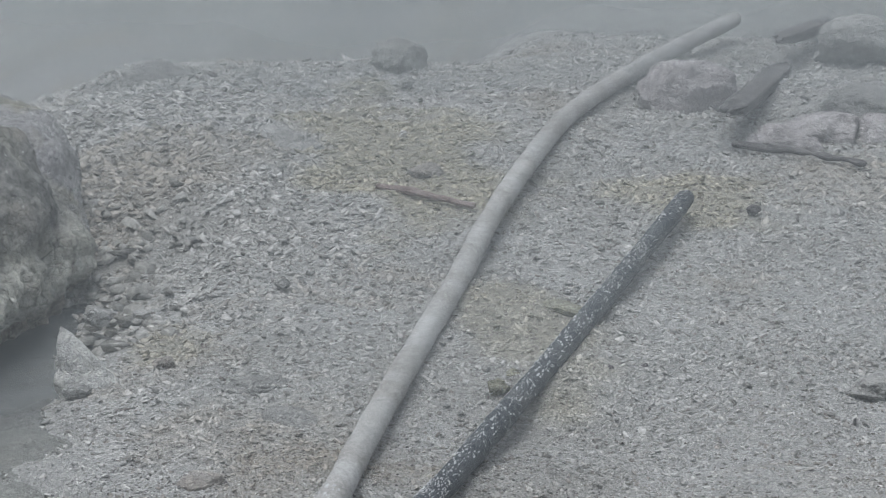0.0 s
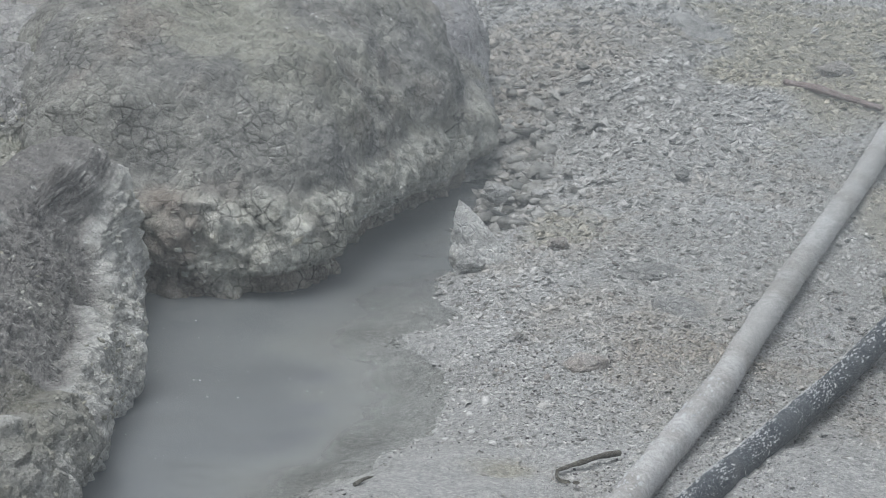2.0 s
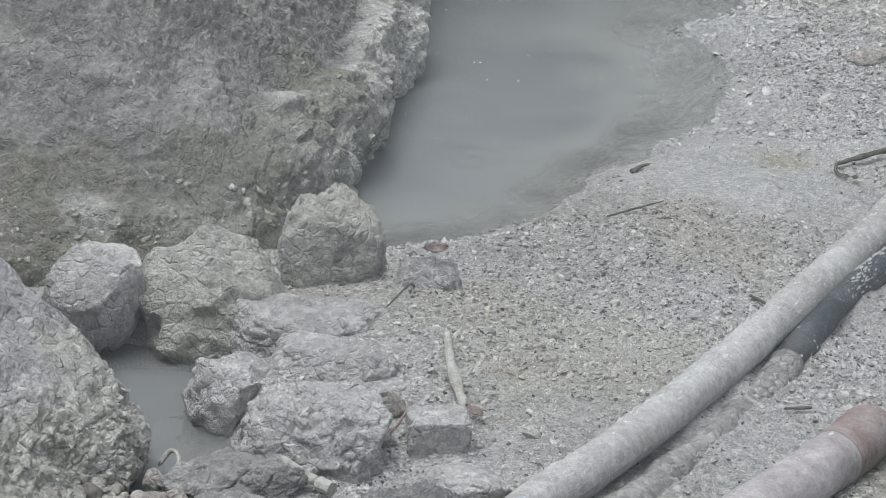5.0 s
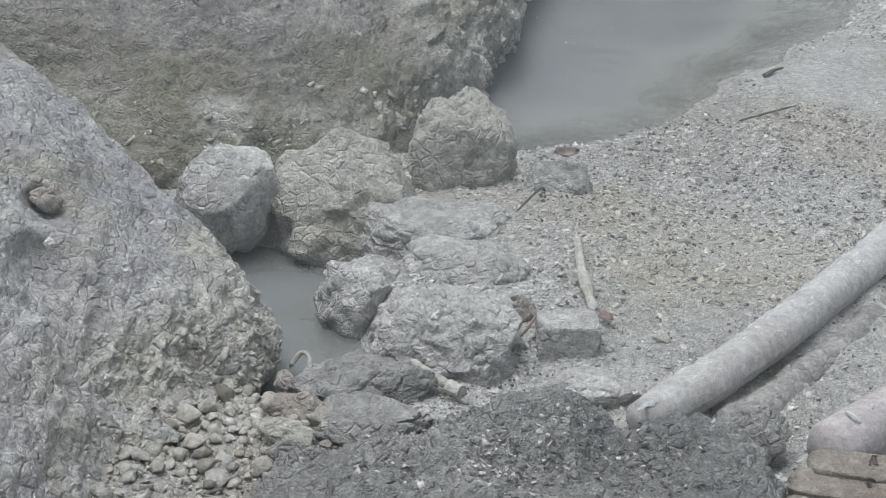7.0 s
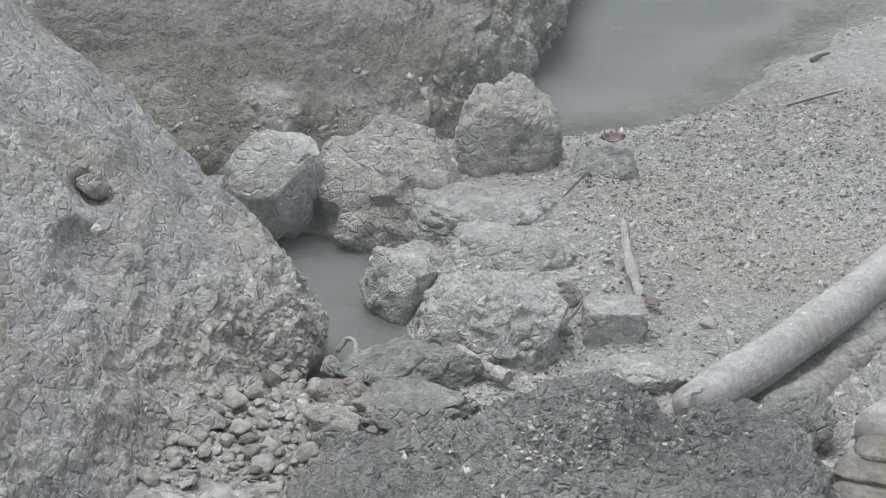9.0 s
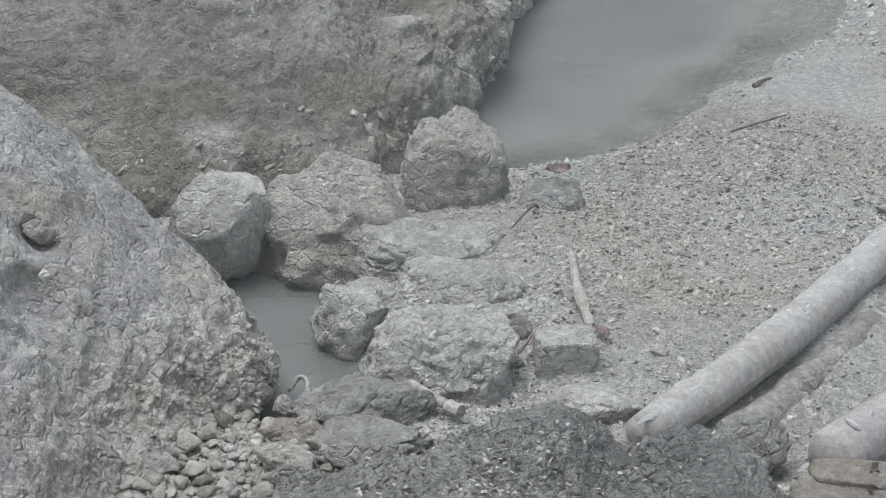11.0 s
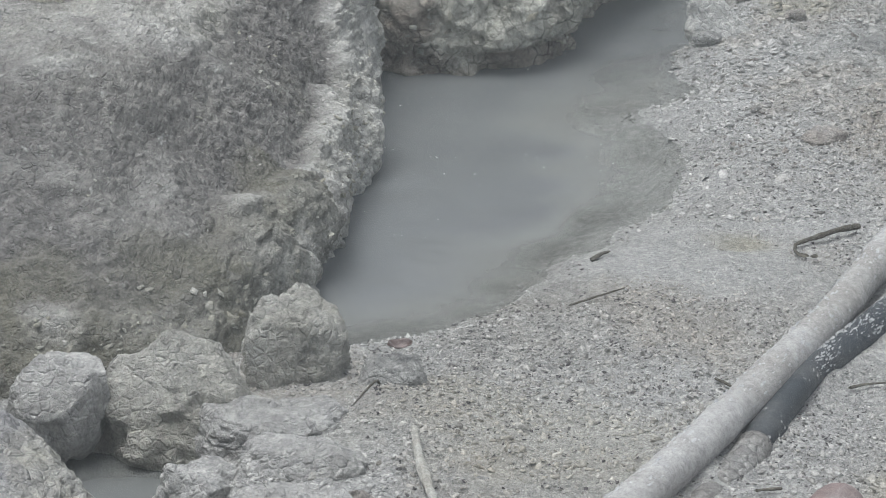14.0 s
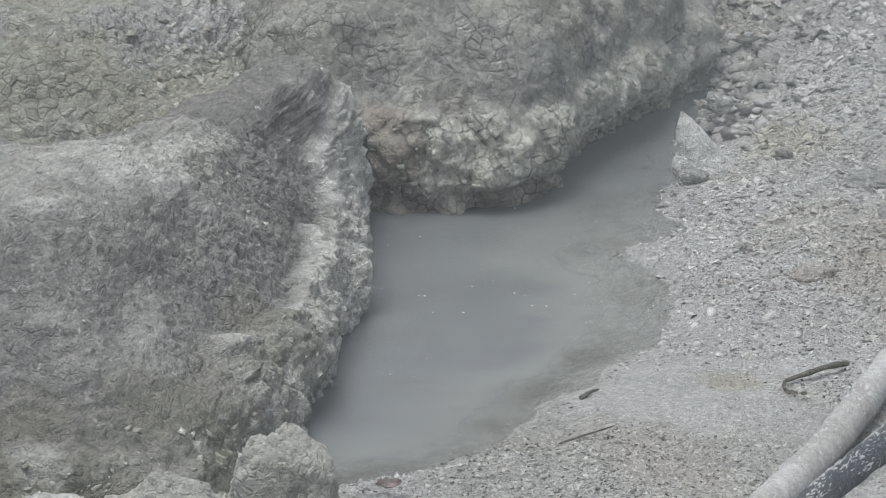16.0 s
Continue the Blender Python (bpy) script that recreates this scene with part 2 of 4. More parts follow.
M_postend = earth("red_stain", [(0.21, 0.155, 0.145), (0.26, 0.215, 0.205), (0.32, 0.30, 0.29)], 14, 60, rough=0.6, bump=0.3)
M_twig = earth("twig_bark", [(0.08, 0.075, 0.06), (0.13, 0.12, 0.10), (0.20, 0.19, 0.16)], 20, 120)
M_dead = earth("bleached_stick", [(0.36, 0.34, 0.30), (0.43, 0.42, 0.38), (0.52, 0.51, 0.48)], 20, 120)
M_char = earth("charred_branch", [(0.09, 0.085, 0.085), (0.14, 0.13, 0.13), (0.22, 0.205, 0.2)], 10, 60)
M_leaf = earth("dry_leaf", [(0.20, 0.15, 0.135), (0.27, 0.21, 0.195), (0.33, 0.28, 0.265)], 30, 120, rough=0.7)
M_drift = earth("driftwood", [(0.26, 0.22, 0.185), (0.34, 0.305, 0.265), (0.43, 0.41, 0.375)], 9, 80, bump=0.8, flaky=0.0)


def water_material():
    """Milky water: cloudy where deep, clearing over the shallow bed."""
    m = bpy.data.materials.new("milky_water")
    m.use_nodes = True
    n, l = links(m)
    b = n["Principled BSDF"]
    b.inputs["Roughness"].default_value, b.inputs["Specular IOR Level"].default_value = 0.26, 0.28
    geo = n.new("ShaderNodeNewGeometry")
    cloud = n.new("ShaderNodeTexNoise")
    cloud.inputs["Scale"].default_value, cloud.inputs["Detail"].default_value, cloud.inputs["Distortion"].default_value = 5.0, 5, 0.8
    l.new(geo.outputs["Position"], cloud.inputs["Vector"])
    tone = n.new("ShaderNodeValToRGB")
    tone.color_ramp.elements[0].position, tone.color_ramp.elements[0].color = 0.3, (0.140, 0.146, 0.148, 1)
    tone.color_ramp.elements[1].position, tone.color_ramp.elements[1].color = 0.7, (0.165, 0.171, 0.171, 1)
    l.new(cloud.outputs["Fac"], tone.inputs["Fac"])
    att, dim = n.new("ShaderNodeAttribute"), n.new("ShaderNodeAttribute")
    att.attribute_name, dim.attribute_name = "crust", "clear"
    mx = n.new("ShaderNodeMix")
    mx.data_type = 'RGBA'
    mx.inputs[7].default_value = (0.245, 0.25, 0.232, 1)
    l.new(att.outputs["Fac"], mx.inputs[0])
    l.new(tone.outputs["Color"], mx.inputs[6])
    l.new(mx.outputs[2], b.inputs["Base Color"])
    rip = n.new("ShaderNodeTexNoise")
    rip.inputs["Scale"].default_value, rip.inputs["Detail"].default_value = 28, 4
    l.new(geo.outputs["Position"], rip.inputs["Vector"])
    bp = n.new("ShaderNodeBump")
    bp.inputs["Strength"].default_value, bp.inputs["Distance"].default_value = 0.10, 0.01
    l.new(rip.outputs["Fac"], bp.inputs["Height"])
    l.new(bp.outputs["Normal"], b.inputs["Normal"])
    tr, out = n.new("ShaderNodeBsdfTransparent"), n.new("ShaderNodeMixShader")
    tr.inputs["Color"].default_value = (0.86, 0.87, 0.86, 1)
    l.new(dim.outputs["Fac"], out.inputs[0])
    l.new(b.outputs[0], out.inputs[1])
    l.new(tr.outputs[0], out.inputs[2])
    l.new(out.outputs[0], n["Material Output"].inputs["Surface"])
    return m


M_water = water_material()


def steam_material(name, dense, scale, seed):
    m = bpy.data.materials.new(name)
    m.use_nodes = True
    n, l = links(m)
    n.remove(n["Principled BSDF"])
    geo = n.new("ShaderNodeTexCoord")
    t = n.new("ShaderNodeTexNoise")
    t.noise_dimensions = '4D'
    t.inputs["W"].default_value = seed
    t.inputs["Scale"].default_value, t.inputs["Detail"].default_value, t.inputs["Roughness"].default_value = scale, 3, 0.5
    l.new(geo.outputs["Object"], t.inputs["Vector"])
    r = n.new("ShaderNodeMapRange")
    r.inputs["From Min"].default_value, r.inputs["From Max"].default_value = 0.3, 0.7
    r.inputs["To Min"].default_value, r.inputs["To Max"].default_value = dense * 0.45, dense
    l.new(t.outputs["Fac"], r.inputs["Value"])
    att = n.new("ShaderNodeAttribute")
    att.attribute_name = "thickness"
    mul = n.new("ShaderNodeMath")
    mul.operation = 'MULTIPLY'
    l.new(r.outputs["Result"], mul.inputs[0])
    l.new(att.outputs["Fac"], mul.inputs[1])
    tr, df, tl, ad, mx = (n.new("ShaderNodeBsdfTransparent"), n.new("ShaderNodeBsdfDiffuse"), n.new("ShaderNodeBsdfTranslucent"),
                          n.new("ShaderNodeMixShader"), n.new("ShaderNodeMixShader"))
    df.inputs["Color"].default_value = tl.inputs["Color"].default_value = (0.55, 0.58, 0.585, 1)
    ad.inputs[0].default_value = 0.5
    l.new(df.outputs[0], ad.inputs[1])
    l.new(tl.outputs[0], ad.inputs[2])
    l.new(mul.outputs[0], mx.inputs[0])
    l.new(tr.outputs[0], mx.inputs[1])
    l.new(ad.outputs[0], mx.inputs[2])
    l.new(mx.outputs[0], n["Material Output"].inputs["Surface"])
    return m


# ---- ground ----
POOL = [(-0.75, 4.05), (-0.50, 4.0), (-0.42, 4.04), (-0.348, 4.09), (-0.284, 4.14), (-0.217, 4.19), (-0.175, 4.25), (-0.165, 4.33), (-0.12, 4.46), (-0.026, 4.565), (0.016, 4.64), (0.07, 4.71), (0.12, 4.81), (0.135, 4.97), (0.131, 5.11), (0.122, 5.24),
        (0.04, 5.31), (0.03, 5.42), (0.12, 5.43), (0.15, 5.54), (0.10, 5.65), (0.11, 5.80), (0.165, 5.98), (0.18, 6.3), (0.25, 6.64), (0.28, 6.8), (0.0, 6.7), (-0.3, 6.1), (-0.9, 6.0), (-0.9, 4.6)]
MUDFLAT = [(-0.05, 4.42), (0.04, 4.30), (0.2, 4.2), (0.42, 4.25), (0.3, 4.36), (0.24, 4.58), (0.1, 4.62)]
POND = [(-0.80, 3.60), (-0.55, 3.58), (-0.62, 3.40), (-0.54, 3.30), (-0.50, 3.14), (-0.66, 3.06), (-0.85, 3.2), (-0.9, 3.45)]


def inside(poly, x, y):
    """Signed distance to a closed outline, positive inside."""
    d, odd = np.full(x.shape, 1e9), np.zeros(x.shape, bool)
    for (ax, ay), (bx, by) in zip(poly, poly[1:] + poly[:1]):
        ex, ey = bx - ax, by - ay
        t = np.clip(((x - ax) * ex + (y - ay) * ey) / (ex * ex + ey * ey), 0, 1)
        d = np.minimum(d, np.hypot(x - ax - t * ex, y - ay - t * ey))
        odd ^= ((ay > y) != (by > y)) & (x < ex * (y - ay) / (ey + 1e-12) + ax)
    return np.where(odd, d, -d)


def ground_base(x, y):
    z = 0.27 * step(5.0, 8.6, y) * step(-0.4, 0.7, x)
    z = z - 0.45 * step(8.7, 10.4, y) * (1 - step(1.5, 2.2, x)) + 0.22 * step(8.6, 13, y) * step(1.5, 2.2, x)
    return z


def ground_height(x, y):
    x, y = np.asarray(x, float), np.asarray(y, float)
    p = flat3(x, y)
    near = 1 - step(14, 30, np.hypot(x, y))
    shore = inside(POOL, x, y)
    z = ground_base(x, y) * (1 - step(-0.5, -0.02, shore)) + near * (0.030 * (1 - 0.8 * step(-0.4, -0.05, shore)) * fbm(p * 1.7, 3, 3) + 0.008 * fbm(p * 9, 3, 5) + 0.0035 * fbm(p * 30, 2, 6))
    wob = 0.05 * fbm(p * 5, 3, 8)
    z = z - 0.11 * step(-0.19, 0.20, shore + 0.5 * wob) - 0.12 * step(-0.05, 0.06, inside(POND, x, y) + 0.6 * wob)
    return z + (1 - near) * 0.5


TAN = [(1.2, 7.6, 0.36, 0.75, 0.9), (1.30, 6.15, 0.17, 0.55, 0.65), (2.1, 7.1, 0.26, 0.3, 0.8), (0.25, 4.50, 0.10, 0.10, 0.8), (-0.10, 3.55, 0.28, 0.22, 0.35), (0.42, 6.1, 0.13, 0.25, 0.6), (0.45, 3.45, 0.15, 0.2, 0.5)]


def tan_patch(x, y):
    """Where the gravel is stained yellowish brown."""
    out = np.zeros(np.shape(x))
    ragged = 0.45 * fbm(flat3(x, y) * 4.0, 4, 15)
    for cx, cy, rx, ry, much in TAN:
        d = np.hypot((x - cx) / rx, (y - cy) / ry) + ragged
        out = np.maximum(out, much * (1 - step(0.5, 1.15, d)))
    return out


def spread(lo, hi, fine, far):
    mid = np.arange(lo, hi, fine)
    out, s, tail = fine, fine, []
    while out < far:
        tail.append(out)
        s *= 1.35
        out += s
    tail = np.array(tail)
    return np.concatenate([(lo - tail)[::-1], mid, hi + tail - fine])


def grid_mesh(name, px, py, pz, smooth=True):
    """A mesh from rows and columns of places."""
    r, c = px.shape
    me = bpy.data.meshes.new(name)
    v = np.stack([px.ravel(), py.ravel(), pz.ravel()], 1)
    i = np.arange(r * c).reshape(r, c)
    q = np.stack([i[:-1, :-1], i[:-1, 1:], i[1:, 1:], i[1:, :-1]], -1).reshape(-1, 4)
    fill(me, v, q)
    if smooth:
        me.polygons.foreach_set("use_smooth", np.ones(len(q), bool))
    return me


def fill(me, v, f):
    me.vertices.add(len(v))
    me.vertices.foreach_set("co", np.asarray(v, np.float32).ravel())
    k = f.shape[1]
    me.loops.add(f.size)
    me.loops.foreach_set("vertex_index", f.astype(np.int32).ravel())
    me.polygons.add(len(f))
    me.polygons.foreach_set("loop_start", np.arange(0, f.size, k, dtype=np.int32))
    me.polygons.foreach_set("loop_total", np.full(len(f), k, np.int32))
    me.update(calc_edges=True)
    me.validate()


def build_ground():
    xs, ys = spread(-1.6, 4.2, 0.017, 400), spread(2.2, 10.2, 0.017, 400)
    gx, gy = np.meshgrid(xs, ys)
    gz = ground_height(gx.ravel(), gy.ravel()).reshape(gx.shape)
    me = grid_mesh("ground", gx, gy, gz)
    x, y = gx.ravel(), gy.ravel()
    p = flat3(x, y)
    smooth = np.clip(step(-0.12, 0.05, inside(MUDFLAT, x, y) + 0.05 * fbm(p * 6, 3, 2)), 0, 1)
    me.attributes.new("crust", 'FLOAT', 'POINT').data.foreach_set("value", smooth.astype(np.float32))
    me.attributes.new("stain", 'FLOAT', 'POINT').data.foreach_set("value", tan_patch(x, y).astype(np.float32))
    me.materials.append(M_ground)
    return tagged(new("ground", me), "pale grey mineral crust ground of a steaming spring", "ground", kind="structure")


build_ground()


def build_water(name, outline, level, label, shelf, boils=()):
    xs = np.arange(min(p[0] for p in outline) - 0.15, max(p[0] for p in outline) + 0.15, 0.015)
    ys = np.arange(min(p[1] for p in outline) - 0.15, max(p[1] for p in outline) + 0.15, 0.015)
    gx, gy = np.meshgrid(xs, ys)
    p = flat3(gx.ravel(), gy.ravel())
    gz = level + 0.0015 * fbm(p * 12, 3, 4)
    for bx, by, br in boils:
        d = np.hypot(p[:, 0] - bx, (p[:, 1] - by) * 0.9)
        gz = gz + 0.006 * np.exp(-(d / (0.5 * br)) ** 2) + 0.0035 * np.exp(-((d - br) / (0.22 * br)) ** 2)
    gz = gz.reshape(gx.shape)
    me = grid_mesh(name, gx, gy, gz)
    depth = inside(outline, p[:, 0], p[:, 1]) + 0.07 * fbm(p * (5, 7, 1), 4, 12)
    shallow = np.clip((1 - step(0.06, 0.30, depth)) * shelf(p[:, 0], p[:, 1]), 0, 1)
    clear = 0.92 * (1 - step(-0.02, 0.22, depth)) * (0.25 + 0.75 * np.clip(shelf(p[:, 0], p[:, 1]), 0, 1))
    me.attributes.new("clear", 'FLOAT', 'POINT').data.foreach_set("value", clear.astype(np.float32))
    me.attributes.new("crust", 'FLOAT', 'POINT').data.foreach_set("value", shallow.astype(np.float32))
    me.materials.append(M_water)
    ob = new(name, me)
    ob.visible_shadow = False
    return tagged(ob, label, "water", kind="structure")


build_water("water_pool", POOL, -0.045, "milky grey steaming water of a hot pool", lambda x, y: step(-0.45, -0.15, x) * (1 - step(5.3, 6.0, y)) + (1 - step(4.1, 4.35, y)),
            [(-0.30, 4.22, 0.05), (-0.36, 4.12, 0.035), (-0.22, 4.40, 0.04), (-0.33, 4.48, 0.05), (-0.40, 4.30, 0.03), (-0.05, 4.70, 0.03)])
build_water("water_pond", POND, -0.06, "small pond of cloudy grey hot water between rocks", lambda x, y: 0.3 + 0 * x, [(-0.68, 3.36, 0.02), (-0.62, 3.22, 0.025)])


def chip_mesh(name, x, y, z, s, rng, flat, tilt=0.35):
    """Loose angular flakes, each with its own shape and tilt."""
    n = len(x)
    box = np.array([(a, b, c) for a in (-1, 1) for b in (-1, 1) for c in (-1, 1)], float)
    v = box[None] * (0.35 + 0.65 * rng.uniform(size=(n, 8, 1))) + rng.normal(scale=0.2, size=(n, 8, 3))
    v *= (s[:, None] * np.stack([rng.uniform(0.75, 1.1, n), rng.uniform(0.55, 0.95, n), flat * rng.uniform(0.6, 1.2, n)], 1))[:, None]
    ax = rng.normal(scale=tilt, size=(n, 2))
    yaw = rng.uniform(0, 6.28, n)
    cz, sz = np.cos(yaw)[:, None], np.sin(yaw)[:, None]
    vx, vy = v[..., 0] * cz - v[..., 1] * sz, v[..., 0] * sz + v[..., 1] * cz
    vz = v[..., 2] + ax[:, :1] * vx + ax[:, 1:] * vy
    v = np.stack([vx + x[:, None], vy + y[:, None], vz + (z + 0.12 * s)[:, None]], -1).reshape(-1, 3)
    f = np.array([(0, 1, 3, 2), (4, 6, 7, 5), (0, 4, 5, 1), (2, 3, 7, 6), (1, 5, 7, 3)])
    f = (f[None] + 8 * np.arange(n)[:, None, None]).reshape(-1, 4)
    me = bpy.data.meshes.new(name)
    fill(me, v, f)
    return me


def foam():
    rng = np.random.RandomState(9)
    x, y = rng.uniform(-0.5, 0.05, 420), rng.uniform(4.0, 5.7, 420)
    ok = (inside(POOL, x, y) > 0.1) & (fbm(flat3(x, y) * 5, 2, 3) > -0.1)
    x, y = x[ok], y[ok]
    me = chip_mesh("foam_speck", x, y, 0 * x - 0.0445, 0.001 + 0.0025 * rng.uniform(size=len(x)) ** 3, rng, 0.3, 0.0)
    me.materials.append(M_scale)
    tagged(new("foam_speck", me), "tiny pale flecks of foam on the water", "foam", kind="stuff")


foam()


# ---- mounds of mud and crust ----
def polar(outline, centre, ang, blur=14):
    """The reach of a closed outline from a centre, for each angle."""
    p = np.array(outline + outline[:1], float) - centre
    t = np.linspace(0, 1, 40)[:, None]
    q = np.concatenate([a + (b - a) * t for a, b in zip(p[:-1], p[1:])])
    th, r = np.arctan2(q[:, 1], q[:, 0]) % (2 * math.pi), np.hypot(q[:, 0], q[:, 1])
    k = np.argsort(th)
    out = np.interp(ang % (2 * math.pi), th[k], r[k], period=2 * math.pi)
    core = out[:-1]
    for _ in range(blur):
        core = (np.roll(core, 1) + 2 * core + np.roll(core, -1)) / 4
    return np.append(core, core[0])


def mound(name, base, top, centre, height, material, label, category="mound", crust=None, belly=0.4, worn=120, rough=0.03, detail=0.010, flake=0.008, seed=1, nu=540, n_face=110, n_top=46, hollow=(), toward=-70.0, broken=0.010, pits=0.0022, bulge=0.0, clods=(26, 55), lip=None, stained=None):
    """A hump between a foot outline and a top outline: bulging side, worn edge, gently crowned top, crumbling crust."""
    even = np.linspace(0, 2 * math.pi, 1440)
    dense = np.cumsum(1 + 5.0 * np.exp(-((np.mod(even - math.radians(toward) + math.pi, 2 * math.pi) - math.pi) / 1.15) ** 4))
    ang = np.interp(np.linspace(dense[0], dense[-1], nu), dense, even)
    rb, rt = polar(base, centre, ang, worn // 4), polar(top, centre, ang, worn // 3)
    w = np.linspace(-0.22, 1, n_face)[:, None]
    up = np.clip(w, 0, 1)
    rise = (1 - belly) * w + belly * np.where(w > 0, np.sin(up * math.pi / 2), w * math.pi / 2)
    lean = (1 - belly) * up + belly * (1 - np.cos(up * math.pi / 2))
    r1 = rb + (rt - rb) * lean
    k = np.linspace(1, 0.0, n_top)[1:, None]
    r = np.concatenate([rb[None] * 1.0, r1, rt * k])
    f = np.concatenate([-0.5 + 0 * rb[None], rise + 0 * rb, 1 + 0.06 * (1 - k * k) + 0 * rb])
    r = r + bulge * np.sin(math.pi * np.clip(f, 0, 1)) * (f < 1)
    for _ in range(worn):
        r[2:-1], f[2:-1] = (r[1:-2] + 2 * r[2:-1] + r[3:]) / 4, (f[1:-2] + 2 * f[2:-1] + f[3:]) / 4
    x, y = centre[0] + r * np.cos(ang), centre[1] + r * np.sin(ang)
    x, y, f = x.ravel(), y.ravel(), f.ravel()
    hgt = height(x, y) if callable(height) else height
    z = f * hgt
    face = np.clip(1.25 - np.clip(f, 0, 1), 0, 1)
    p = np.stack([x, y, z], 1)
    cr = np.zeros(len(x))
    if crust:
        cr = np.clip(crust(x, y, z) + 0.5 * fbm(p * 9, 3, seed + 2), 0, 1)
    out = rough * fbm(p * 3.0, 3, seed) + detail * fbm(p * 12, 4, seed + 5) + flake * (0.4 + cr) * ridged(p * 22, 2, seed + 9)  + 0.012 * cr
    bare = np.clip(1 - 1.3 * cr, 0, 1)
    out = out + broken * cr * (crumble(p, clods[0], seed + 40) + 0.6 * crumble(p, clods[1], seed + 41)) + pits * bare * (0.9 * crumble(p * (1, 1, 0.6), 36, seed + 44) + 0.5 * crumble(p, 70, seed + 45))
    if lip:
        out = out + lip(x, y, z) * (1 + 0.6 * fbm(p * 7, 3, seed + 60))
    st = np.clip(stained(x, y, z) + 0.5 * fbm(p * 11, 3, seed + 62), 0, 1) if stained else np.zeros(len(x))
    shp = (len(x) // nu, nu)
    g = np.stack([x, y, z], 1).reshape(*shp, 3)
    along_u = np.roll(g, -2, 1) - np.roll(g, 2, 1)
    along_v = np.gradient(g, axis=0)
    nrm = np.cross(along_u, along_v).reshape(-1, 3)
    nrm /= np.linalg.norm(nrm, axis=1)[:, None] + 1e-9
    away = np.stack([x - centre[0], y - centre[1], 0.35 + 0 * x], 1)
    nrm *= np.where((nrm * away).sum(1) < 0, -1, 1)[:, None]
    nrm = np.where((np.arange(len(x)) >= len(x) - 3 * nu)[:, None], (0, 0, 1), nrm)
    x, y, z = x + out * nrm[:, 0], y + out * nrm[:, 1], z + out * nrm[:, 2]
    for hx, hy, hz, hr, hd in hollow:
        d2 = ((x - hx) ** 2 + (y - hy) ** 2 + (z - hz) ** 2) / hr ** 2
        push = hd * np.exp(-d2 * d2)
        x, y, z = x - 0.35 * push, y + 0.75 * push, z - 0.55 * push
    me = grid_mesh(name, x.reshape(shp), y.reshape(shp), z.reshape(shp))
    me.attributes.new("crust", 'FLOAT', 'POINT').data.foreach_set("value", cr.astype(np.float32))
    me.attributes.new("stain", 'FLOAT', 'POINT').data.foreach_set("value", st.astype(np.float32))
    me.materials.append(material)
    return tagged(new(name, me), label, category)


def blobs(name, places, sizes, material, parent, seed, squash=0.75, lumpy=0.38, fine=2):
    """Crumbly knobs joined into one part."""
    bm = bmesh.new()
    bmesh.ops.create_icosphere(bm, subdivisions=fine, radius=1.0)
    unit = np.array([v.co for v in bm.verts])
    tri = np.array([[v.index for v in f.verts] for f in bm.faces])
    bm.free()
    rng = np.random.RandomState(seed)
    vs, fs = [], []
    for i, (c, s) in enumerate(zip(places, sizes)):
        u = unit * (1 + lumpy * fbm(unit * 1.4 + i * 5.3, 3, seed) + 0.3 * lumpy * ridged(unit * 3.5 + i, 2, seed + 1))[:, None]
        for _ in range(2):
            a = rng.normal(size=3)
            a /= np.linalg.norm(a)
            over = np.clip(u @ a - rng.uniform(0.5, 0.8), 0, None)
            u = u - over[:, None] * a
        u = u * rng.uniform(0.6, 1.3, 3) * (1, 1, squash)
        m = np.array(Euler(rng.uniform(-0.8, 0.8, 2).tolist() + [rng.uniform(0, 6.28)]).to_matrix())
        vs.append(u @ m.T * s + c)
        fs.append(tri + i * len(unit))
    me = bpy.data.meshes.new(name)
    fill(me, np.concatenate(vs), np.concatenate(fs))
    me.polygons.foreach_set("use_smooth", np.ones(len(me.polygons), bool))
    me.materials.append(material)
    ob = new(name, me)
    ob.parent = parent
    return tagged(ob, kind="stuff")


MUD_BASE = [(-0.57, 5.75), (-0.55, 5.60), (-0.545, 5.36), (-0.53, 5.17), (-0.50, 5.06), (-0.48, 4.87), (-0.49, 4.77), (-0.495, 4.67), (-0.49, 4.55), (-0.515, 4.47), (-0.545, 4.395), (-0.56, 4.31), (-0.585, 4.20), (-0.60, 4.0), (-0.68, 3.80), (-0.85, 3.72), (-1.05, 3.70), (-1.5, 3.70), (-2.3, 3.8), (-2.5, 4.5), (-2.2, 4.85), (-1.6, 4.9), (-1.1, 5.15), (-0.85, 5.75)]
MUD_TOP = [(-0.625, 5.52), (-0.665, 5.30), (-0.72, 4.95), (-0.80, 4.55), (-0.87, 4.38), (-1.05, 4.27), (-1.5, 4.22), (-2.1, 4.3), (-2.2, 4.5), (-1.6, 4.62), (-1.17, 4.76), (-0.955, 4.95), (-0.82, 5.3), (-0.71, 5.52)]


def mud_lip(x, y, z):
    """The pale crust along the water: a band beside the foot, sharp at its upper rim."""
    d = inside(MUD_BASE, x, y) + 0.02 * fbm(np.stack([x, y, z], 1) * 6, 3, 77)
    return (1 - step(0.075, 0.105, d)) * step(4.02, 4.25, y) * (1 - step(0.21, 0.29, z))


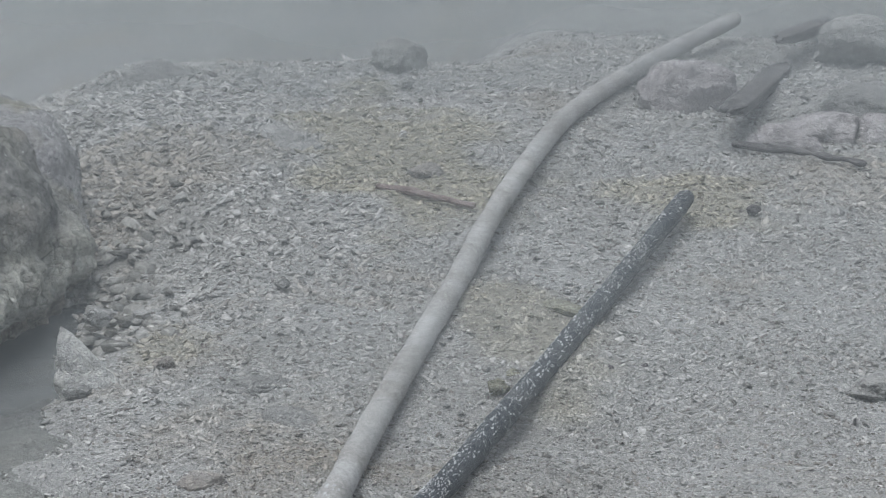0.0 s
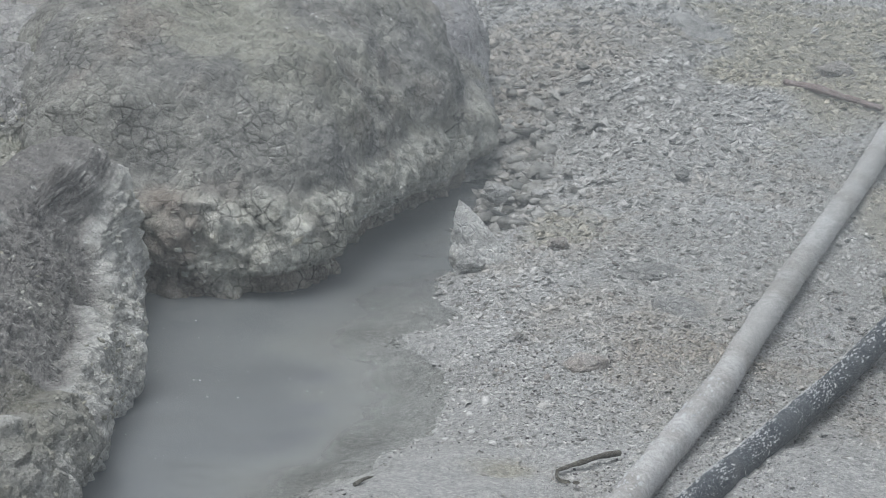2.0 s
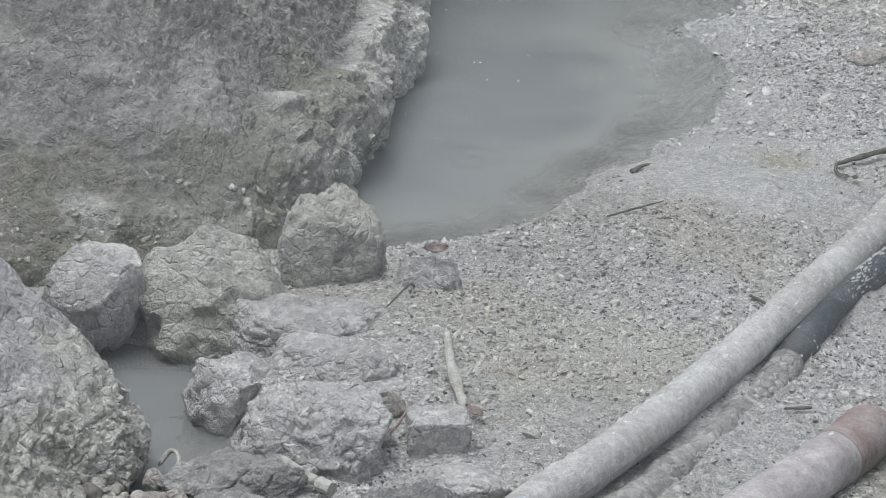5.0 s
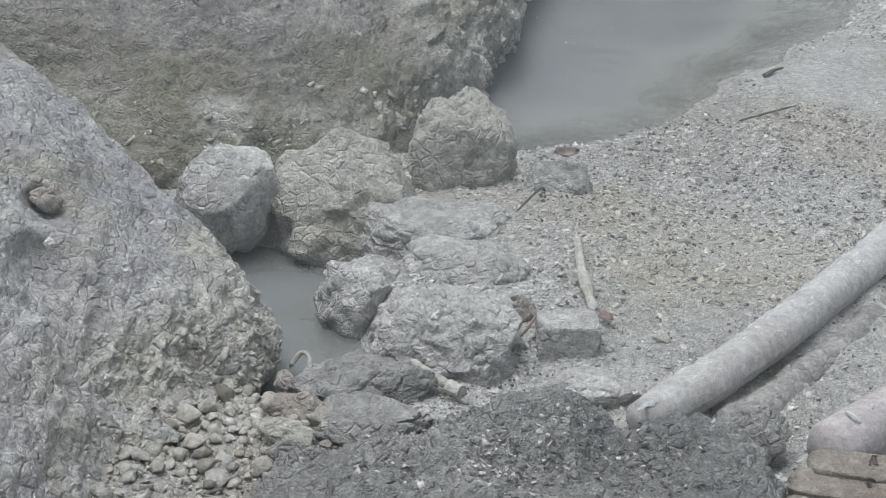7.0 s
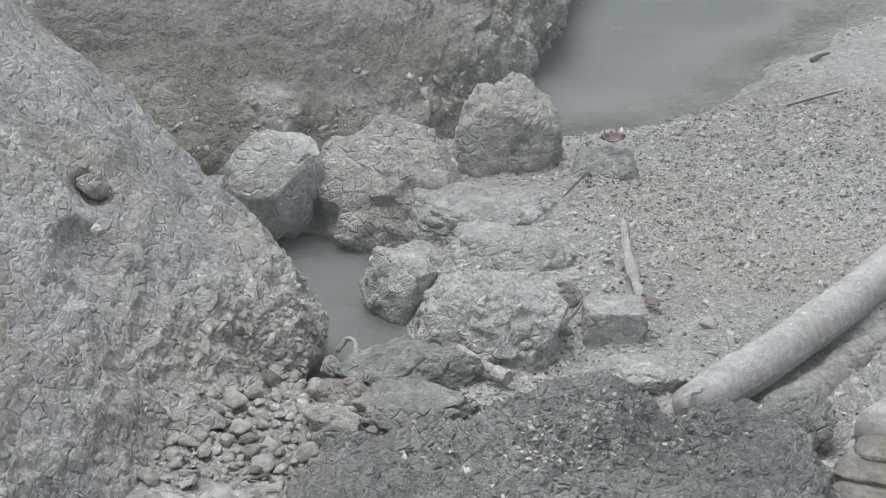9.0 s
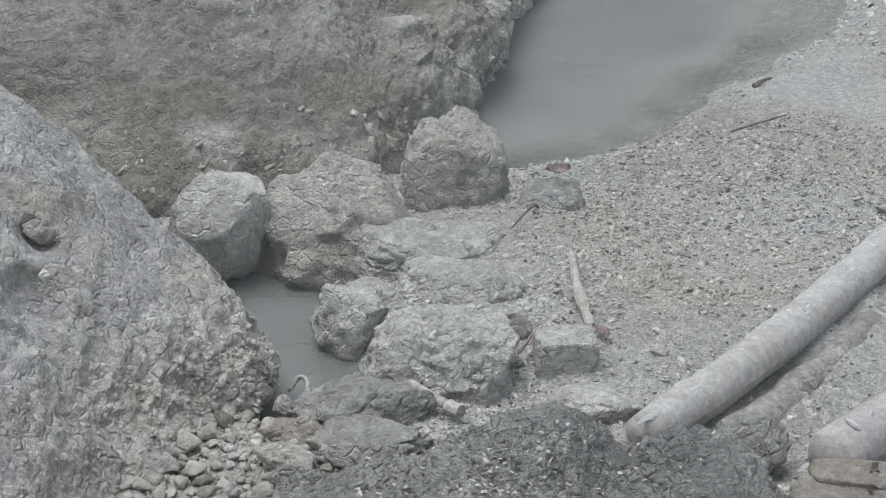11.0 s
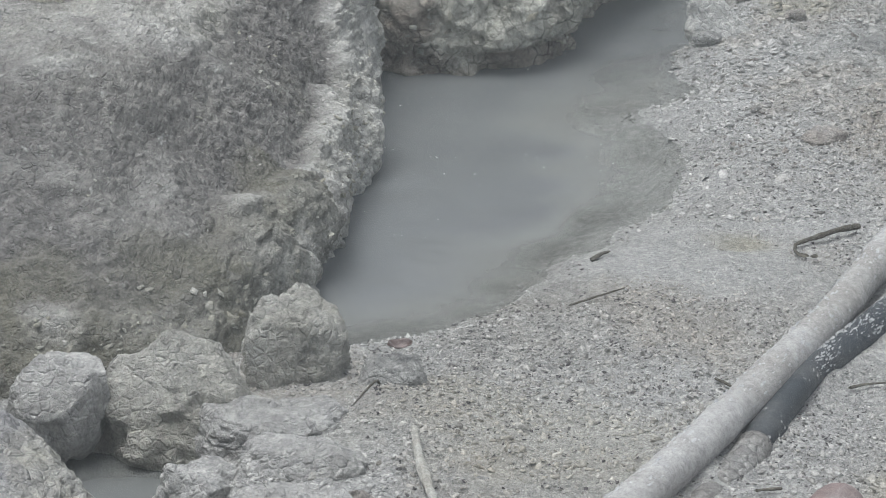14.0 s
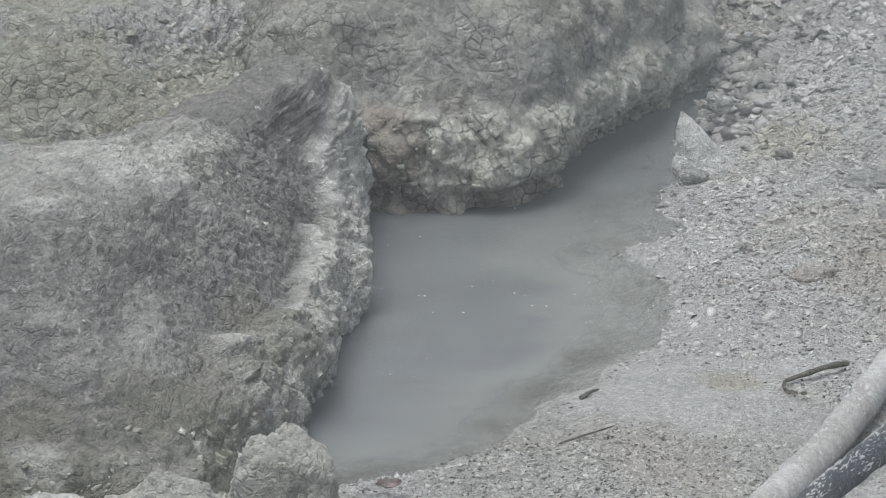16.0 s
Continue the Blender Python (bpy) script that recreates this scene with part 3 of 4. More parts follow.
# Top also painted paler: dust and sky light put into the crust colour.
mud = mound("mud_mound", MUD_BASE, MUD_TOP, (-0.88, 4.75), 0.322, M_mud, "smooth grey mud mound with a crumbling pale lip", seed=11, belly=0.3, worn=40, nu=900, n_face=170,
            crust=lambda x, y, z: 1.3 * mud_lip(x, y, z) + 0.7 * (1 - step(0.06, 0.13, z)) * (y < 4.4) + 0.6 * step(0.298, 0.33, z) * (1 - step(4.7, 5.1, y)) - 0.14, toward=-30, flake=0.0055,
            broken=0.008, pits=0.0058, clods=(19, 46), lip=lambda x, y, z: 0.024 * mud_lip(x, y, z) * step(-0.02, 0.05, z) - 0.020 * (1 - step(-0.05, 0.015, z)) * step(4.2, 4.4, y),
            stained=lambda x, y, z: 0.9 * (1 - step(0.10, 0.21, z)) * (y < 4.45) - 0.25,
            hollow=[(-0.72, 4.19, 0.21, 0.15, 0.05), (-0.70, 4.17, 0.24, 0.05, 0.012)])
BOULDER_BASE = [(-0.8, 5.70), (-0.53, 5.68), (-0.478, 5.65), (-0.35, 5.67), (-0.235, 5.72), (-0.14, 5.81), (-0.105, 5.96), (-0.02, 6.18), (0.07, 6.40), (0.13, 6.55), (0.19, 6.70), (0.22, 6.88), (0.15, 7.2), (-0.3, 7.5), (-0.8, 7.3), (-0.95, 6.5)]
BOULDER_TOP = [(-0.75, 6.2), (-0.5, 6.12), (-0.3, 6.18), (-0.17, 6.35), (-0.09, 6.55), (-0.06, 6.75), (-0.2, 6.95), (-0.5, 7.0), (-0.8, 6.8)]
boulder = mound("crusted_boulder", BOULDER_BASE, BOULDER_TOP, (-0.33, 6.45), 0.47, M_boulder, "grey boulder with a pale crumbling crust at the waterline", "boulder", seed=23, belly=0.85, bulge=0.05, rough=0.05, detail=0.013, worn=120, nu=640, n_face=130, hollow=[(0.20, 6.58, 0.15, 0.08, 0.09), (0.14, 6.6, 0.32, 0.045, 0.03), (-0.52, 5.72, 0.10, 0.05, 0.05)],
                crust=lambda x, y, z: 1.5 * (1 - step(0.12, 0.21, z)) - 0.12, broken=0.010, pits=0.0024, clods=(12, 30),
                lip=lambda x, y, z: 0.022 * (1 - step(0.12, 0.2, z)) * step(-0.01, 0.05, z) - 0.008 * (1 - step(-0.03, 0.03, z)),
                stained=lambda x, y, z: 1.0 * (1 - step(-0.01, 0.035, z)) + 0.9 * (1 - step(0.07, 0.13, np.hypot(x + 0.52, z - 0.10))) - 0.15)
ledge = mound("pale_ledge", [(0.30, 6.95), (0.34, 7.2), (0.2, 7.7), (-0.2, 7.9), (-0.8, 7.8), (-0.8, 7.0), (-0.2, 6.8), (0.15, 6.75)], [(0.19, 7.08), (0.22, 7.25), (0.1, 7.55), (-0.2, 7.7), (-0.7, 7.6), (-0.7, 7.1), (-0.2, 6.95), (0.08, 6.95)],
      (-0.2, 7.3), 0.40, M_bank, "pale crusted ledge of rock behind a boulder", "ledge", seed=37, nu=300, n_face=60, belly=0.6, rough=0.04, pits=0.004, toward=-40)
ridge = mound("sulphur_ridge", [(-0.72, 5.75), (-1.0, 5.6), (-1.5, 5.5), (-2.6, 5.5), (-3.2, 6.5), (-2.5, 8), (-1.2, 8), (-0.7, 7.2)],
      [(-0.78, 6.1), (-1.0, 6.0), (-1.5, 5.92), (-2.4, 5.95), (-2.7, 6.5), (-2.3, 7.4), (-1.3, 7.4), (-0.8, 6.9)], (-1.5, 6.5), 0.31, M_crust,
      "low yellowish grey ridge with a cracked sulphur crust", seed=31, nu=420, crust=lambda x, y, z: step(0.2, 0.31, z) * (0.4 + step(-1.3, -0.9, x)), flake=0.010, broken=0.012)
bank = mound("rough_bank", [(-0.67, 3.07), (-0.69, 3.20), (-0.75, 3.30), (-0.83, 3.38), (-0.95, 3.50), (-1.2, 3.62), (-1.6, 3.75), (-2.1, 3.6), (-2.1, 2.8), (-1.5, 2.2), (-0.95, 2.30), (-0.84, 2.62), (-0.79, 2.82)],
      [(-0.72, 3.10), (-0.74, 3.19), (-0.80, 3.26), (-0.89, 3.32), (-1.0, 3.38), (-1.2, 3.46), (-1.6, 3.55), (-1.9, 3.5), (-1.8, 3.2), (-1.4, 3.02), (-1.05, 3.0), (-0.78, 3.05)], (-1.0, 3.18),
      lambda x, y: np.clip(0.06 + 0.64 * (-0.70 - x), 0.06, 0.46), M_bank, "rough lilac-grey crusted bank with a small hollow", "bank", seed=41, rough=0.022, flake=0.0045, detail=0.008, n_face=150,
      crust=lambda x, y, z: 0.9 * step(-0.85, -0.70, x) + 0.5 * (1 - step(0.05, 0.2, z)) - 0.1, toward=-60, pits=0.0030, broken=0.0035, clods=(34, 75),
      hollow=[(-0.962, 3.07, 0.25, 0.034, 0.04), (-0.945, 2.965, 0.205, 0.045, 0.035)])
hump = mound("dark_hump", [(0.045, 2.86), (0.0, 2.96), (-0.25, 2.98), (-0.45, 2.92), (-0.60, 2.83), (-0.68, 2.6), (-0.4, 2.4), (0.0, 2.4), (0.07, 2.65)],
      [(0.01, 2.83), (-0.06, 2.87), (-0.25, 2.88), (-0.42, 2.82), (-0.54, 2.74), (-0.5, 2.6), (-0.3, 2.55), (0.0, 2.58), (0.025, 2.72)], (-0.28, 2.72),
      lambda x, y: np.interp(x, [-0.65, -0.53, -0.47, -0.40, -0.36, -0.30, -0.23, -0.14, -0.04, 0.03], [0.01, 0.03, 0.045, 0.055, 0.075, 0.095, 0.092, 0.072, 0.096, 0.09]), M_dark,
      "dark grey gritty hump of earth", seed=53, nu=520, n_face=70, n_top=150, rough=0.020, detail=0.017, flake=0.010, toward=90, pits=0.006, broken=0.005, clods=(42, 85), crust=lambda x, y, z: 0.42 - 0.4 * step(-0.35, -0.05, x) + 0 * z)


# ---- pipes ----
def tube(name, pts, radius, material, parent=None, seg=20, rough=0.002, seed=1, taper=1.0, samples=140, domed=False):
    """A round bar along a smooth line through the given places, with slightly uneven wall and closed ends."""
    pts = np.array(pts, float)
    k = np.concatenate([[0], np.cumsum(np.linalg.norm(np.diff(pts, axis=0), axis=1))])
    s = np.linspace(0, k[-1], samples)
    ext = np.concatenate([[2 * pts[0] - pts[1]], pts, [2 * pts[-1] - pts[-2]]])
    j = np.clip(np.searchsorted(k, s, side="right") - 1, 0, len(pts) - 2)
    t = ((s - k[j]) / (k[j + 1] - k[j]))[:, None]
    p0, p1, p2, p3 = ext[j], ext[j + 1], ext[j + 2], ext[j + 3]
    line = 0.5 * (2 * p1 + (p2 - p0) * t + (2 * p0 - 5 * p1 + 4 * p2 - p3) * t * t + (3 * p1 - p0 - 3 * p2 + p3) * t ** 3)
    d = np.gradient(line, axis=0)
    d /= np.linalg.norm(d, axis=1)[:, None]
    side = np.cross(d, (0, 0, 1))
    side /= np.linalg.norm(side, axis=1)[:, None]
    up = np.cross(side, d)
    ang = np.linspace(0, 2 * math.pi, seg + 1)
    r = radius * np.linspace(1, taper, samples)
    end = np.ones(samples)
    end[0] = end[-1] = 0.02
    end[1] = end[-2] = 0.86
    line[1], line[-2] = line[0] + 0.004 * d[0], line[-1] - 0.004 * d[-1]
    if domed:
        left = k[-1] - s
        end = np.where(left < radius, np.sqrt(np.clip(1 - (1 - left / radius) ** 2, 0.0004, 1)), end)
        line[-2] = line[-1] - (s[-1] - s[-2]) * d[-1]
    ring = line[:, None] + (r * end)[:, None, None] * (np.cos(ang)[None, :, None] * side[:, None] + np.sin(ang)[None, :, None] * up[:, None])
    flat = ring.reshape(-1, 3)
    mid = np.repeat(line, seg + 1, 0)
    n = flat - mid
    flat = flat + n / (np.linalg.norm(n, axis=1)[:, None] + 1e-9) * (rough * fbm(flat * 25, 3, seed))[:, None]
    ring = flat.reshape(ring.shape)
    me = grid_mesh(name, ring[..., 0], ring[..., 1], ring[..., 2])
    me.materials.append(material)
    ob = new(name, me)
    if parent:
        ob.parent = parent
    return ob


def flakes(name, pts, radius, count, seed, material, parent, size, arc):
    """Small scabs of scale on the upper side of a bar."""
    rng = np.random.RandomState(seed)
    p = np.array(pts, float)
    k = np.concatenate([[0], np.cumsum(np.linalg.norm(np.diff(p, axis=0), axis=1))])
    s = rng.uniform(0, k[-1], count)
    c = np.stack([np.interp(s, k, p[:, i]) for i in range(3)], 1)
    j = np.clip(np.searchsorted(k, s) - 1, 0, len(p) - 2)
    d = p[j + 1] - p[j]
    d /= np.linalg.norm(d, axis=1)[:, None]
    sd = np.cross(d, (0, 0, 1))
    up = np.cross(sd, d)
    a = rng.uniform(-arc, arc, count)
    nrm = np.sin(a)[:, None] * sd + np.cos(a)[:, None] * up
    tan = np.cross(d, nrm)
    sz = size * rng.uniform(0.3, 1.0, count) ** 1.5
    long = rng.uniform(0.8, 5.0, count)
    ang = np.linspace(0, 2 * math.pi, 7)[:-1]
    vs, fs = [], []
    for i in range(count):
        e = rng.uniform(0.6, 1.2, 6) * sz[i]
        ring = c[i] + nrm[i] * (radius - 0.001) + (np.cos(ang) * e * long[i])[:, None] * d[i] + (np.sin(ang) * e)[:, None] * tan[i]
        vs.append(np.vstack([ring, c[i] + nrm[i] * (radius + 0.0022)]))
        fs += [(7 * i + q, 7 * i + (q + 1) % 6, 7 * i + 6) for q in range(6)]
    me = bpy.data.meshes.new(name)
    fill(me, np.concatenate(vs), np.array(fs))
    me.materials.append(material)
    ob = new(name, me)
    ob.parent = parent
    return tagged(ob, kind="stuff")


PIPE = [(-0.145, 3.005, 0.030), (-0.037, 3.176, 0.034), (0.099, 3.446, 0.034), (0.271, 3.832, 0.034), (0.388, 4.104, 0.034), (0.53, 4.50, 0.034), (0.685, 4.923, 0.034), (0.786, 5.245, 0.037), (0.967, 5.76, 0.064), (1.195, 6.353, 0.119), (1.365, 6.814, 0.171), (1.566, 7.293, 0.223), (1.799, 7.808, 0.271), (2.09, 8.323, 0.299), (2.438, 8.837, 0.334), (2.786, 9.32, 0.364)]
pipe = tagged(new("grey_pipe"), "long bent plastic pipe caked in pale grey dust", "pipe")
tube("pipe_body", PIPE, 0.0315, M_pipe, pipe, samples=260, taper=0.95)
flakes("dust_scabs", PIPE[:7], 0.0312, 420, 3, M_scale, pipe, 0.0045, 1.3)
HOSE = [(-0.03, 3.07, -0.006), (0.02, 3.155, -0.010), (0.130, 3.39, -0.016), (0.208, 3.558, -0.008), (0.323, 3.868, 0.012), (0.429, 4.049, 0.015), (0.899, 4.945, 0.024), (1.058, 5.265, 0.034), (1.26, 5.662, 0.054), (1.479, 6.084, 0.085), (1.697, 6.495, 0.123), (1.974, 7.004, 0.184)]
hose = tagged(new("black_pipe"), "straight black plastic pipe flecked with white mineral scale", "pipe")
tube("pipe_body", [(0.232, 3.62, 0.003)] + HOSE[4:], 0.0275, M_hose, hose, samples=220, taper=0.98)
tube("muddy_end", HOSE[:4] + [(0.236, 3.63, 0.003)], 0.0292, M_dusty, hose, samples=60, rough=0.004)
flakes("scale_flecks", HOSE[4:7], 0.0274, 1700, 4, M_scale, hose, 0.0022, 1.3)
flakes("scale_flecks", HOSE[6:], 0.0272, 800, 5, M_scale, hose, 0.0030, 1.1)


# ---- rocks ----
def rock(name, centre, half, material, label, category="rock", turn=0.0, tilt=0.0, seed=1, sub=5, rough=0.22, cuts=10, detail=0.022, cut=(0.62, 0.92), boxy=2.0, taper=0.0):
    """A broken stone: a ball cut by random planes, then worn and pitted."""
    bm = bmesh.new()
    bmesh.ops.create_icosphere(bm, subdivisions=sub, radius=1.0)
    me = bpy.data.meshes.new(name)
    bm.to_mesh(me)
    bm.free()
    v = np.zeros(len(me.vertices) * 3, np.float32)
    me.vertices.foreach_get("co", v)
    v = v.reshape(-1, 3).astype(float)
    rng = np.random.RandomState(seed)
    n = v.copy()
    v = v / ((np.abs(v) ** boxy).sum(1) ** (1 / boxy))[:, None]
    v = v * (1 + rough * fbm(v * 1.3 + seed * 3.1, 3, seed))[:, None]
    v[:, :2] *= (1 + taper * v[:, 2:])
    for _ in range(cuts):
        a = rng.normal(size=3)
        a /= np.linalg.norm(a)
        over = v @ a - rng.uniform(*cut)
        v = v - np.where(over > 0, over * 0.85, 0)[:, None] * a
    v = v + n * (detail * fbm(v * 5 + seed, 4, seed + 7) + 0.5 * detail * ridged(v * 7, 2, seed + 3))[:, None]
    size = float(np.mean(half))
    if size > 0.02:
        w = v * size
        q = w * 15 + 0.5 * np.stack([fbm(w * 22 + seed + 5 * k, 2, seed + k) for k in range(3)], 1)
        f1, f2 = cells(q + seed * 1.7, seed)
        some = step(0.05, 0.45, fbm(w * 14 + seed, 2, seed + 11))
        v = v + n * ((-0.008 * some * np.exp(-((f2 - f1) / 0.07) ** 2) + 0.0008 * crumble(w + seed, 60, seed + 2) + 0.0015 * fbm(w * 45, 3, seed + 4)) / size)[:, None]
    v = v * np.array(half)
    m = np.array(Euler((tilt, tilt * 0.6, turn)).to_matrix())
    v = v @ m.T
    me.vertices.foreach_set("co", v.astype(np.float32).ravel())
    me.polygons.foreach_set("use_smooth", np.ones(len(me.polygons), bool))
    me.materials.append(material)
    ob = new(name, me)
    ob.location = centre
    return tagged(ob, label, category)


def stone_at(name, at, half, material, label, seed, **more):
    more.setdefault("turn", 0.45 * math.sin(seed * 1.3))
    return rock(name, at, [1.13 * h for h in half], material, label, "stone" if "stone" in name else "rock", seed=seed, sub=6 if max(half) > 0.08 and at[1] < 5 else 5 if max(half) > 0.03 else 4, **more)


stone_at("rock", (-0.845, 3.60, 0.010), (0.070, 0.060, 0.078), M_rockw, "angular pale rock with a crusted rim by the pond", 3, boxy=3.6, taper=0.28, turn=0.25, cuts=6, cut=(0.8, 1.0))
stone_at("rock", (-0.648, 3.655, -0.004), (0.108, 0.082, 0.090), M_rock, "rounded yellow-grey rock at the edge of the pond", 4, boxy=2.8, taper=-0.14, turn=0.05, cuts=7, cut=(0.78, 1.0))
stone_at("rock", (-0.497, 3.79, 0.030), (0.086, 0.075, 0.100), M_rock, "tall rounded cracked rock beside the pool", 5, boxy=2.4, taper=-0.08, cuts=8, cut=(0.75, 0.98))
stone_at("flat_rock", (-0.337, 3.75, 0.024), (0.062, 0.044, 0.036), M_rockg, "small flat grey stone on the gravel", 6, boxy=2.8, turn=0.15)
stone_at("flat_rock", (-0.50, 3.59, -0.006), (0.118, 0.075, 0.048), M_rockw, "flat grey rock lying between pond and gravel", 7, boxy=3.0, turn=0.3, cuts=7, cut=(0.75, 1.0))
stone_at("rock", (-0.588, 3.39, -0.016), (0.054, 0.048, 0.050), M_rockw, "low grey rock at the pond's edge", 8, boxy=2.6, taper=-0.1, cuts=5, cut=(0.8, 1.0))
stone_at("flat_rock", (-0.428, 3.43, 0.002), (0.084, 0.052, 0.048), M_rockw, "flat grey-brown rock behind a larger one", 9, boxy=3.2, turn=0.2, cuts=6, cut=(0.78, 1.0))
stone_at("rock", (-0.440, 3.205, 0.006), (0.090, 0.080, 0.084), M_rockw, "large whitish rock with cracked sides", 10, boxy=2.6, cuts=8, cut=(0.72, 0.98))
stone_at("stone", (-0.350, 3.31, 0.010), (0.036, 0.030, 0.040), M_rockb, "small brownish grey stone", 12, boxy=2.8)
stone_at("stone", (-0.358, 3.229, 0.014), (0.030, 0.022, 0.03), M_rockg, "small grey stone against a larger rock", 13)
stone_at("stone", (-0.324, 3.417, 0.008), (0.015, 0.012, 0.016), M_rockg, "little grey stone on the gravel", 15)
stone_at("crust_ledge", (-0.526, 3.067, 0.010), (0.085, 0.062, 0.034), M_rockg, "rough pale ledge closing the pond", 16)
stone_at("flat_rock", (-0.493, 2.975, 0.012), (0.074, 0.055, 0.024), M_rockg, "smooth flat grey stone among pebbles", 17)
stone_at("stone", (-0.609, 2.914, 0.012), (0.044, 0.033, 0.020), M_rock, "pale yellowish stone in the pebbles", 18)
stone_at("stone", (-0.592, 2.856, 0.011), (0.019, 0.014, 0.022), M_rockg, "small upright grey stone", 19)
stone_at("stone", (-0.589, 2.976, 0.010), (0.034, 0.026, 0.024), M_rockb, "reddish brown stone in the pebbles", 20)
stone_at("stone", (-0.629, 2.982, 0.010), (0.026, 0.020, 0.022), M_rockb, "brown stone in the pebbles", 21)
stone_at("stone", (-0.773, 2.945, 0.014), (0.018, 0.014, 0.022), M_rockg, "grey egg-shaped stone in the pebbles", 22)
stone_at("flat_rock", (-0.794, 2.885, 0.012), (0.060, 0.030, 0.016), M_rockg, "long flat grey stone", 23)
stone_at("white_stone", (-0.213, 3.13, 0.006), (0.075, 0.042, 0.024), M_rockw, "low white pointed stone on the gravel", 24)
stone_at("rock", (0.0, 3.023, 0.020), (0.054, 0.039, 0.038), M_rockg, "rough grey rock beside the pipe's end", 25)
stone_at("stone", (-0.597, 3.07, 0.012), (0.022, 0.017, 0.019), M_rockg, "grey stone at the pond's rim", 26)
stone_at("stone", (-0.633, 3.054, 0.010), (0.017, 0.013, 0.017), M_rockb, "small brownish stone at the pond's rim", 27)
stone_at("flat_rock", (-0.774, 3.09, 0.02), (0.034, 0.022, 0.016), M_rockw, "flat pale stone on the rubble", 28)
stone_at("rock", (-0.726, 3.055, 0.015), (0.032, 0.024, 0.024), M_rockg, "rough grey stone on the rubble", 29)
stone_at("flat_rock", (-0.197, 3.43, 0.006), (0.035, 0.026, 0.015), M_rockg, "half-buried grey stone in gravel", 30)
stone_at("boulder", (2.276, 8.14, 0.285), (0.16, 0.125, 0.10), M_rockp, "pinkish grey boulder beside the pipe", 31)
stone_at("boulder", (3.15, 8.95, 0.335), (0.17, 0.13, 0.10), M_rockw, "pale boulder on the slope", 32)
stone_at("boulder", (2.43, 7.60, 0.215), (0.11, 0.09, 0.055), M_rockp, "low pinkish grey crusted rock", 33)
stone_at("boulder", (2.60, 7.68, 0.235), (0.13, 0.10, 0.075), M_rockp, "pinkish grey rock in a heap", 51)
stone_at("boulder", (2.82, 7.62, 0.225), (0.14, 0.10, 0.075), M_rockp, "pinkish grey lumpy rock beside a root", 52)
stone_at("boulder", (2.78, 7.80, 0.275), (0.14, 0.11, 0.085), M_rockg, "grey boulder on the rock heap", 34)
stone_at("crest_stone", (1.407, 8.66, 0.315), (0.098, 0.08, 0.068), M_rockg, "rough grey knob of stone on the crest", 35)
stone_at("stone", (1.393, 8.431, 0.275), (0.026, 0.02, 0.022), M_rockw, "small pale stone below the knob", 36)
stone_at("stone", (1.20, 8.62, 0.275), (0.03, 0.025, 0.022), M_rockg, "small grey stone on the crest", 38)
stone_at("boulder", (0.575, 8.70, 0.225), (0.13, 0.10, 0.085), M_rockw, "pale boulder half hidden in steam", 37)
stone_at("flat_rock", (0.885, 7.70, 0.215), (0.11, 0.14, 0.05), M_rockw, "pale smooth slab sunk in the gravel", 39)
stone_at("stone", (0.427, 5.085, 0.010), (0.048, 0.035, 0.026), M_rockb, "rough brown-grey stone on pale mud", 40)
stone_at("flat_rock", (0.612, 5.691, 0.036), (0.090, 0.065, 0.026), M_rockg, "low grey stone in the gravel", 41)
stone_at("flat_rock", (0.649, 5.474, 0.020), (0.070, 0.05, 0.028), M_rockg, "dark grey flat stone in the gravel", 42)
stone_at("stone", (0.203, 5.785, 0.014), (0.034, 0.026, 0.018), M_rockg, "small grey stone at the foot of a pointed one", 43)
stone_at("stone", (0.407, 5.893, 0.045), (0.025, 0.02, 0.018), M_rockb, "small reddish stone in the gravel", 44)
stone_at("stone", (0.271, 6.268, 0.06), (0.034, 0.026, 0.022), M_rockw, "white stone at the foot of the boulder", 45)
stone_at("stone", (0.381, 6.271, 0.065), (0.022, 0.018, 0.012), M_rockw, "small white stone on the gravel", 46)


def block(name, centre, half, material, label, turn, seed):
    """A squared broken stone."""
    ob = rock(name, centre, half, material, label, "stone", turn=turn, seed=seed, sub=5, rough=0.14, cuts=5, detail=0.03, boxy=4.5, cut=(0.85, 1.1))
    v = np.zeros(len(ob.data.vertices) * 3, np.float32)
    ob.data.vertices.foreach_get("co", v)
    v = v.reshape(-1, 3)
    lim = np.array(half) * 0.86
    c, s = math.cos(turn), math.sin(turn)
    m = np.array([[c, -s, 0], [s, c, 0], [0, 0, 1]])
    w = np.clip(v @ m, -lim, lim) + 0.06 * (v @ m)
    ob.data.vertices.foreach_set("co", (w @ m.T).astype(np.float32).ravel())
    return ob


block("squared_stone", (-0.266, 3.245, 0.02), (0.048, 0.036, 0.036), M_rockw, "pale squared stone block on the gravel", 0.2, 14)


